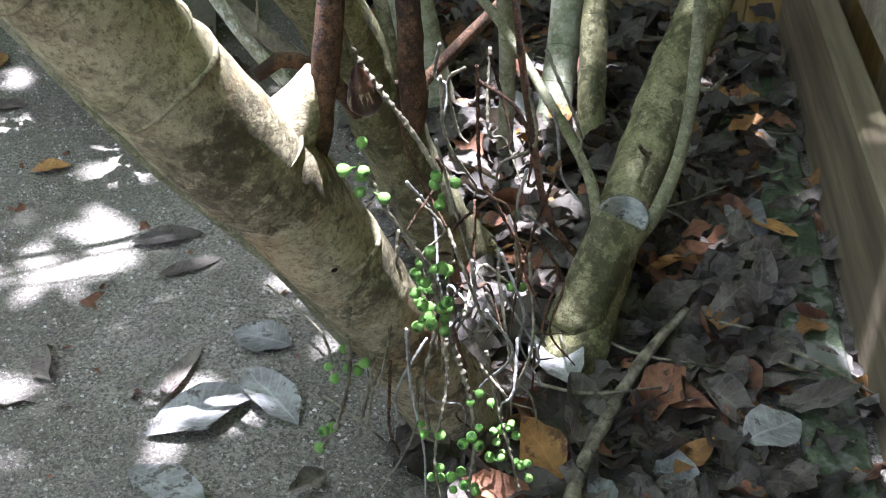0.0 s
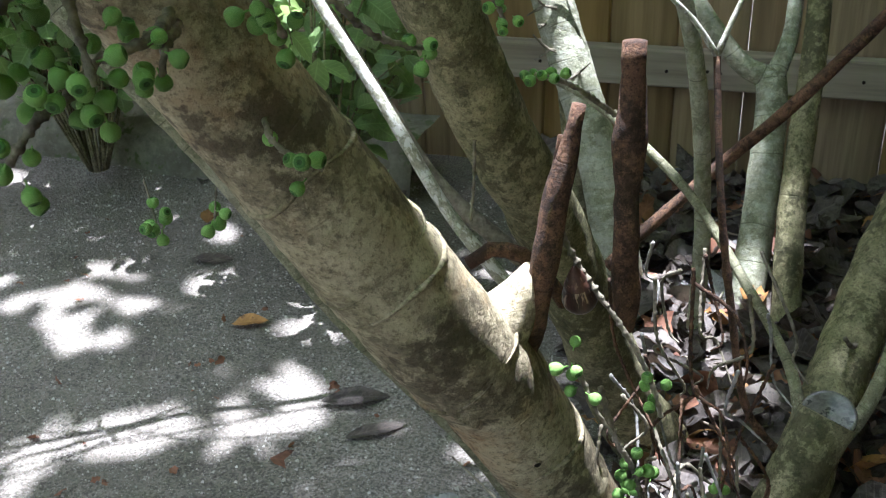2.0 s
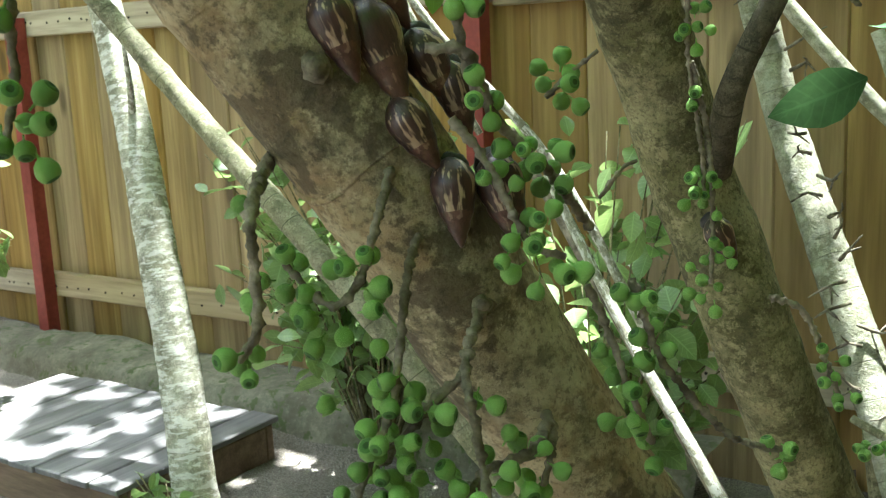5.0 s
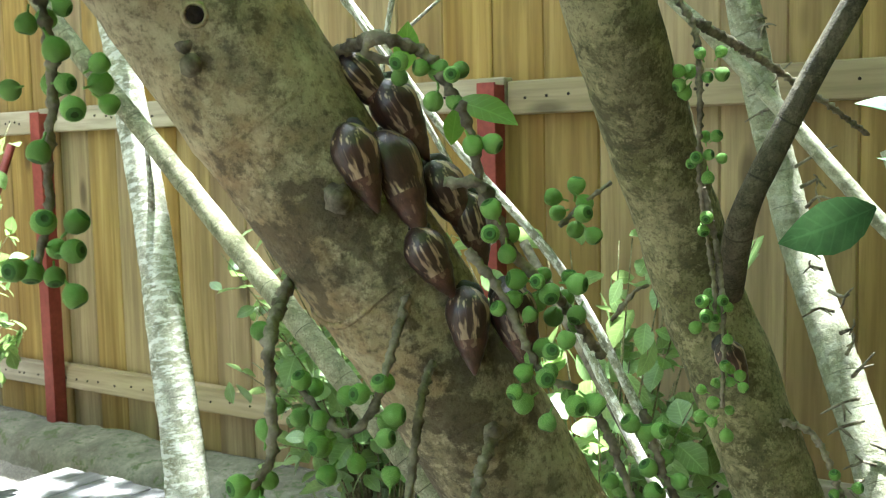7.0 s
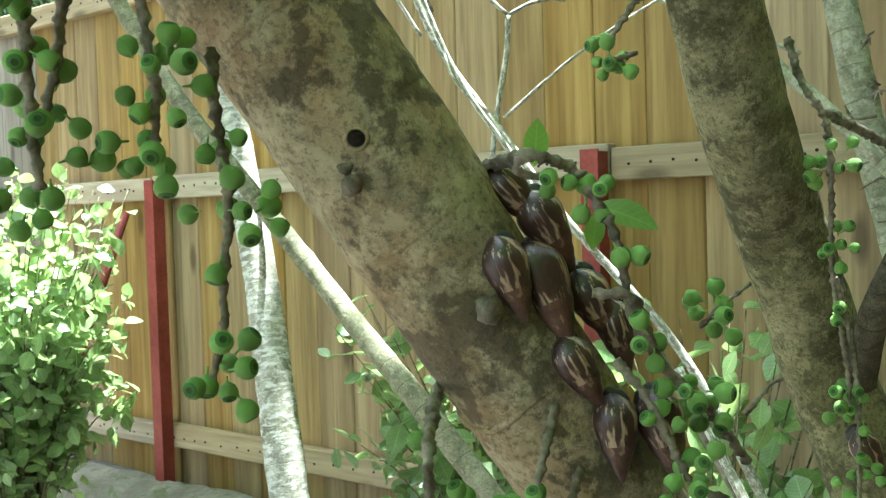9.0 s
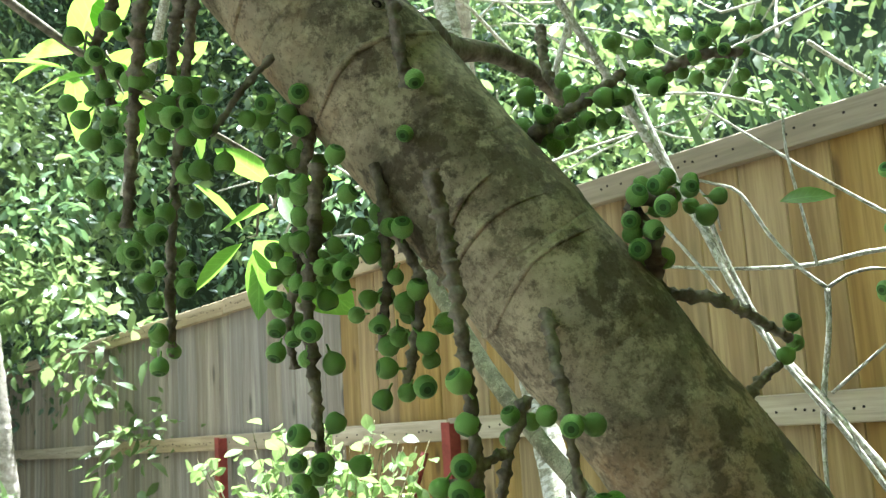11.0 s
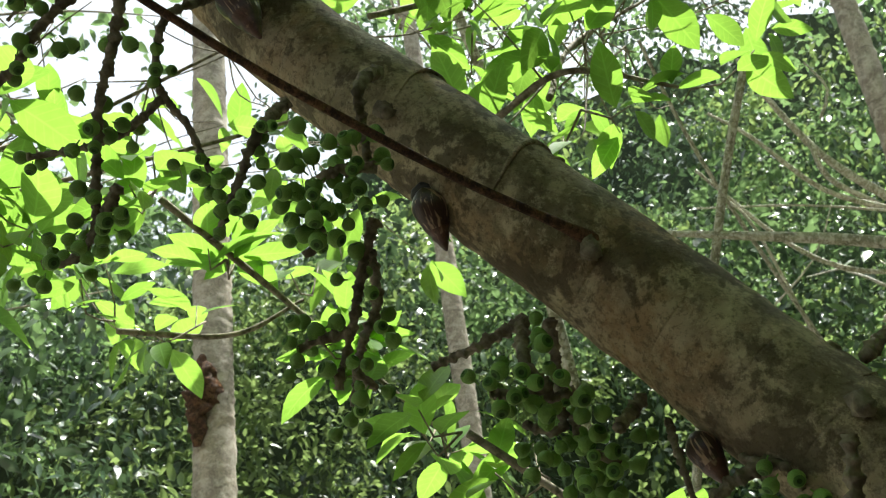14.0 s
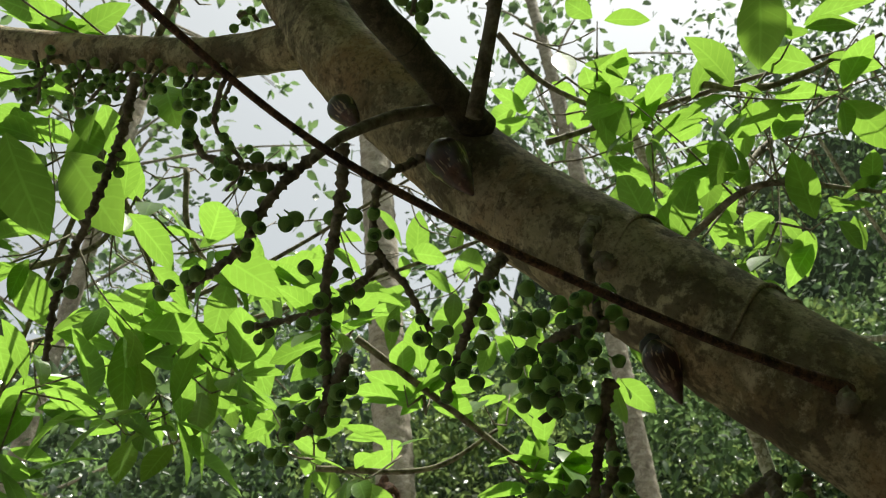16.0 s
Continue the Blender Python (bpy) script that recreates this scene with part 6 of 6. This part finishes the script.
tagged(part_mesh("crown", leaf_mesh("crown", crown, LEAF), tree), "broad bright green leaves lit from behind")
# high crown, mostly out of view, added to shade and dapple the ground
high = []


def roof_leaves(count, x0, x1, y0, y1, z0, z1, size):
    """Leaves of the closed crown added overhead, spread flat to the sky."""
    for _ in range(count):
        x = rng.uniform(x0, x1)
        a, k = rng.uniform(0, 6.3), size * rng.uniform(0.7, 1.2)
        y = rng.uniform(y0, y1)
        if x < -0.95 and y < 0.95:
            continue
        high.append((Vector((x, y, rng.uniform(z0, z1) + 0.7 * max(0.0, -x - 1.5))), Vector((math.cos(a), math.sin(a), rng.uniform(-0.4, 0.2))), (Vector((0, 0, 1)) + rand_dir() * 0.35).normalized(), k, k * rng.uniform(0.23, 0.3), 0.15, rng.uniform(0.0, 0.3)))


roof_leaves(18500, -2.75, 1.7, -1.6, 3.0, 3.9, 4.7, 0.13)
# unseen leaves beside and behind the viewpoint, added to cut sky light
roof_leaves(9000, 1.7, 5.0, -3.0, 4.0, 4.2, 6.0, 0.18)
roof_leaves(11000, -1.0, 5.0, -7.5, -1.6, 4.2, 6.4, 0.18)
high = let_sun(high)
tagged(part_mesh("high_crown", leaf_mesh("high_crown", high, LEAF, LEAF_LEAN), tree), "dense leafy crown added high overhead for shade")

# ---- woods behind ----
def forest_tree(place, lean, height, r, crown_n, label, low=0.76):
    thing = tagged(new("forest_tree"), label, "tree", "trees of the wood")
    b = Vector(place)
    thing.location = b
    t = b + Vector(lean) * height
    limb([(*(b - Vector((0, 0, 0.1))), r * 1.25), (*(b * 0.85 + t * 0.15), r * 1.05), (*(b * 0.7 + t * 0.3 + Vector((-0.03, 0.02, 0))), r), (*(b * 0.35 + t * 0.65 + Vector((0.1, 0.05, 0))), r * 0.85), (*t, r * 0.5)], PALE_TRUNK, thing, 14, 0.08, 0.01, 0.3, "trunk")
    out = []
    for k in range(crown_n):
        a, h = rng.uniform(0, 6.3), rng.uniform(low, 1.1)
        q = b + (t - b) * h + Vector((math.cos(a), math.sin(a), rng.uniform(-0.3, 0.3))) * rng.uniform(0.2, 2.2)
        if k % 6 == 0:
            o = b + (t - b) * (h - 0.08)
            limb([(*o, r * 0.22), (*(o * 0.5 + q * 0.5 + Vector((0, 0, 0.1))), r * 0.14), (*q, r * 0.05)], PALE_TRUNK, thing, 7, 0.1, 0.0, 0.1, "limb")
        out += spray(q, 7, 0.3, 0.14, 0.3, 0.6)
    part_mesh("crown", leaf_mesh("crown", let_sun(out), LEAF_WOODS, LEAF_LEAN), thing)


forest_tree((-5.0, -0.19, 0), (0.02, -0.13, 1), 11.0, 0.105, 120, "tall pale grey forest trunk with a scarred base", 0.8)
scar_at = Vector((-4.845, -0.66, 3.47))
bm = tube(bmesh.new(), [(*(scar_at + Vector((-0.03, 0.0, -0.3))), 0.02), (*(scar_at + Vector((0.0, -0.02, -0.1))), 0.06), (*scar_at, 0.075), (*(scar_at + Vector((-0.01, -0.02, 0.1))), 0.045), (*(scar_at + Vector((-0.04, -0.03, 0.2))), 0.015)], 18, 0.012, 0.9, 30)
scarred = next(o for o in scene.objects if o.name.startswith("forest_tree") and o.parent is None)
part("scar", bm, BARK_DEAD, scarred, "torn dark brown scar in the bark")
forest_tree((-6.2, 1.42, 0), (0.0, -0.13, 1), 11.0, 0.075, 110, "slender pale forest trunk among leaves")
forest_tree((-4.75, 3.75, 0), (0.16, -0.2, 1), 9.0, 0.075, 90, "leaning pale trunk behind the fence")
forest_tree((-6.5, -3.5, 0), (0.02, 0.03, 1), 10.0, 0.07, 190, "leafy tree at the edge of the wood", 0.45)

# leaves sorted by painted tone: sunlit, middle, shaded
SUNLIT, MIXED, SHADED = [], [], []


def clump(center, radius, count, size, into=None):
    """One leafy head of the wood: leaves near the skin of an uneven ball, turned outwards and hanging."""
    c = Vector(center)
    # noise and position choose the tone that stands for sun or shade
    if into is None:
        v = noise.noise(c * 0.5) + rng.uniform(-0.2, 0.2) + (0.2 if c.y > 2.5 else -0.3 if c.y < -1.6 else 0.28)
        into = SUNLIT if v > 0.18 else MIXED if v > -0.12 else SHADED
    size *= rng.uniform(0.65, 1.3)
    for _ in range(count):
        d = rand_dir(0.25)
        p = c + Vector((d.x, d.y, d.z * 0.75)) * radius * (0.35 + 0.75 * rng.random() ** 0.6)
        k = size * rng.uniform(0.6, 1.25)
        f = d * 0.6 + rand_dir() * 0.7 + Vector((0, 0, -0.35))
        into.append((p, f, (Vector((0, 0, 1)) + rand_dir() * 0.8).normalized(), k, k * rng.uniform(0.19, 0.27), rng.uniform(0.05, 0.4), rng.uniform(0.0, 0.4)))


def thicket(count, x0, x1, y0, y1, z0, z1, size, leaves=95, radius=0.5, into=None):
    for _ in range(count):
        clump((rng.uniform(x0, x1), rng.uniform(y0, y1), rng.uniform(z0, z1)), radius * rng.uniform(0.6, 1.25), leaves, size, into)


def slope(count, x0, x1, y0, y1, size, leaves, radius):
    """Crowns of the wood, rising away from the yard."""
    for _ in range(count):
        x, y = rng.uniform(x0, x1), rng.uniform(y0, y1)
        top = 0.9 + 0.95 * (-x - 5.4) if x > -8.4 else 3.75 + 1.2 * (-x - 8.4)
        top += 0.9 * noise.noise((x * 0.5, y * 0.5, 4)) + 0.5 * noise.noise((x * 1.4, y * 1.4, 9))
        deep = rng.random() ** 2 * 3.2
        # heads deep in the wood take the dark copy as shade
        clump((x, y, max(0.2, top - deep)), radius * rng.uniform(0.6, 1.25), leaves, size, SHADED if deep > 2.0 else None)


slope(140, -8.4, -5.6, -4.5, 2.6, 0.105, 85, 0.42)
slope(330, -12.0, -8.4, -6.0, 12.0, 0.135, 95, 0.62)
slope(360, -16.0, -12.0, -7.0, 13.0, 0.17, 105, 0.95)
# SHADED heads are darkened by leaf colour, wherever the sun falls
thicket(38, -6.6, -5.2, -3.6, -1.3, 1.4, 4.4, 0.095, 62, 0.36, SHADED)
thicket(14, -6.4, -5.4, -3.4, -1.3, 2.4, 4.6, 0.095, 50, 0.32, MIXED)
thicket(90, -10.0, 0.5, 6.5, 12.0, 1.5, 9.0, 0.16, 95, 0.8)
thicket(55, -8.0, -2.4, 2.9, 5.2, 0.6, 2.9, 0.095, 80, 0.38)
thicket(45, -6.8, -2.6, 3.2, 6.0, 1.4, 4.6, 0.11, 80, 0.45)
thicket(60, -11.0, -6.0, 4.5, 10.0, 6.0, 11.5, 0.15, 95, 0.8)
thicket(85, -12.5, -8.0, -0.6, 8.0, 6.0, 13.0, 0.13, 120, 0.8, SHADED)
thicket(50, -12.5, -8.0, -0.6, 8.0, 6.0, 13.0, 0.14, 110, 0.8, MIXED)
thicket(50, -9.5, -7.6, 0.9, 6.5, 6.6, 10.0, 0.11, 100, 0.6)
thicket(16, -11.0, -8.0, -4.5, -0.6, 5.5, 8.5, 0.13, 90, 0.6)
thicket(45, -7.0, 2.5, 4.5, 8.0, 0.5, 5.5, 0.18, 80, 0.7)
# unseen thickets beside and behind the viewpoint, added to block sky light
thicket(60, 2.2, 6.0, -5.0, 6.0, 0.3, 6.0, 0.2, 90, 0.8)
thicket(50, -5.0, 4.0, -7.5, -5.5, 0.2, 3.0, 0.18, 80, 0.7)
# dark mottled sheet far behind, painted as the deep shade of the wood
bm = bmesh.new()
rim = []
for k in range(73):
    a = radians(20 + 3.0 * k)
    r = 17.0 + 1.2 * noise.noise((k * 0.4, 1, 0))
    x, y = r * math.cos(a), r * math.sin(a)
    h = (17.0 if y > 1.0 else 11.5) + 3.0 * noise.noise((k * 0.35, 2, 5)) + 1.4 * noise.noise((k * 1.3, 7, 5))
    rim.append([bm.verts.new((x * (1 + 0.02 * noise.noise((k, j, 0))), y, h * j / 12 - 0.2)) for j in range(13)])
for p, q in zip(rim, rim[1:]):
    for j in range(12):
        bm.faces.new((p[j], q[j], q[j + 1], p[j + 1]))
tagged(obj("backdrop", bm, WOODLAND_SHADE), "dark mottled sheet painted as shaded woodland far beyond the yard", "woodland", kind="structure")
for leaves, mat, name, label in ((SUNLIT, LEAF_SUNLIT_TONE, "woods_sunlit", "light yellow-green leaves of the wood beyond the yard, sunlit tone in their colour"), (MIXED, LEAF_WOODS, "woods", "dense green sunlit forest undergrowth beyond the yard"),
                                 (SHADED, LEAF_SHADED_GLOSSY, "woods_shaded", "dark glossy foliage of the wood, shade put into its colour")):
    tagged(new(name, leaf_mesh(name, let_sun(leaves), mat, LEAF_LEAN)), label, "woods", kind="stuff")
straps = []
for c in ((-2.1, 2.6, 1.6), (-1.8, 2.75, 1.7), (-2.5, 2.7, 1.5), (-1.4, 2.7, 1.5)):
    for _ in range(34):
        d = rand_dir(1.2)
        straps.append((Vector(c), d, rand_dir(), rng.uniform(0.35, 0.6), 0.016, 0.3, rng.uniform(0.2, 0.6)))
tagged(new("strap_plants", leaf_mesh("strap_plants", straps, LEAF_WOODS)), "dark green strappy leaves rising behind the fence", "plants", kind="stuff")

boughs = tagged(new("bare_thicket"), "tangle of thin bleached bare boughs before the wood", "branches")
boughs.location = (-2.5, 2.7, 0)
for k in range(60):
    c = Vector((rng.uniform(-5.5, -2.0), rng.uniform(2.5, 4.2), rng.uniform(2.0, 4.4)))
    d = Vector((rng.uniform(-1, 1), rng.uniform(-1, 1), rng.uniform(-0.6, 0.8))).normalized() * rng.uniform(0.5, 1.3)
    part("bough", tube(bmesh.new(), [(*c, 0.012 * rng.uniform(0.4, 1)), (*(c + d * 0.5 + rand_dir() * 0.1), 0.007), (*(c + d), 0.003)], 6, 0.15, 0.1, 10), BARK_PALE, boughs)
for pts in ([(-3.617, 2.56, 3.989, 0.024), (-3.567, 2.154, 4.231, 0.018), (-3.451, 1.818, 4.552, 0.012), (-3.412, 1.743, 4.647, 0.008)], [(-3.484, 2.436, 3.864, 0.014), (-3.505, 2.071, 3.973, 0.012), (-3.449, 1.746, 4.193, 0.009), (-3.433, 1.546, 4.298, 0.006)],
            [(-3.562, 2.372, 3.958, 0.013), (-3.545, 2.141, 4.077, 0.013), (-3.476, 2.043, 4.227, 0.009)], [(-3.472, 2.621, 3.616, 0.012), (-3.58, 2.229, 3.594, 0.012), (-3.588, 1.896, 3.711, 0.010), (-3.504, 1.47, 4.016, 0.007)],
            [(-3.684, 1.957, 3.335, 0.008), (-3.508, 1.699, 3.724, 0.007), (-3.47, 1.579, 3.834, 0.004)], [(-3.547, 2.186, 4.447, 0.008), (-3.469, 2.214, 4.564, 0.007), (-3.423, 2.094, 4.685, 0.004)], [(-3.265, 2.29, 3.693, 0.006), (-3.339, 1.861, 3.742, 0.005), (-3.44, 1.411, 3.754, 0.004)]):
    part("bough", tube(bmesh.new(), pts, 10, 0.05, 0.15, 20), BARK_PALE, boughs)
for pts in ([(-1.83, 0.03, 3.24, 0.012), (-1.93, 0.13, 3.09, 0.014), (-2.08, 0.26, 2.85, 0.015), (-2.4, 0.5, 2.2, 0.018)], [(-1.61, 0.8, 3.08, 0.009), (-1.75, 0.76, 2.89, 0.010), (-2.02, 0.73, 2.52, 0.011), (-2.5, 0.7, 1.7, 0.013)]):
    part("bough", tube(bmesh.new(), pts, 10, 0.05, 0.08, 20), BARK_PALE, boughs)
for pts in ([(-2.0, 0.62, 3.2, 0.005), (-2.15, 0.78, 3.02, 0.006), (-2.27, 0.95, 2.83, 0.006), (-2.45, 1.23, 2.54, 0.007)], [(-2.15, 0.45, 2.66, 0.004), (-1.98, 0.75, 2.56, 0.010), (-1.85, 1.0, 2.48, 0.0145), (-1.74, 1.3, 2.39, 0.017), (-1.64, 1.52, 2.35, 0.018), (-1.5, 1.82, 2.28, 0.019), (-1.3, 2.4, 2.15, 0.022)],
            [(-1.52, 0.94, 2.23, 0.005), (-1.51, 1.05, 2.09, 0.007), (-1.5, 1.2, 1.94, 0.008), (-1.49, 1.35, 1.75, 0.009), (-1.46, 1.6, 1.4, 0.011)], [(-1.45, 1.36, 2.45, 0.003), (-1.57, 1.37, 2.13, 0.003), (-1.64, 1.38, 1.92, 0.004)]):
    part("bough", tube(bmesh.new(), pts, 10, 0.05, 0.08, 20), BARK_PALE, boughs)

# ---- fence palings ----
def paling_mesh(w, mat):
    bm = box(bmesh.new(), -w / 2, w / 2, -0.008, 0.008, 0.0, FENCE_TOP, 0.004)
    me = bpy.data.meshes.new("paling")
    bm.to_mesh(me)
    bm.free()
    me.materials.append(mat)
    return me


kinds = [paling_mesh(w, FENCE_WOOD) for w in (0.1366, 0.1371, 0.1368, 0.1373)]
old = [paling_mesh(w, FENCE_GREY) for w in (0.1366, 0.1371, 0.1368, 0.1373)]
x = 0.44
while x > -9.4:
    o = new("paling", rng.choice(kinds if x > -3.5 + rng.uniform(-0.4, 0.4) else old))
    o.parent = fence
    o.location = (x - 0.068, FENCE_Y + 0.035 + rng.uniform(0, 0.004), rng.uniform(-0.008, 0.0))
    x -= 0.1375
y = 1.98
while y > -1.5:
    o = new("paling", rng.choice(kinds))
    o.parent = side
    o.location = (0.46, y - 0.068, 0.0)
    o.rotation_euler = (0, 0, radians(90))
    y -= 0.1375
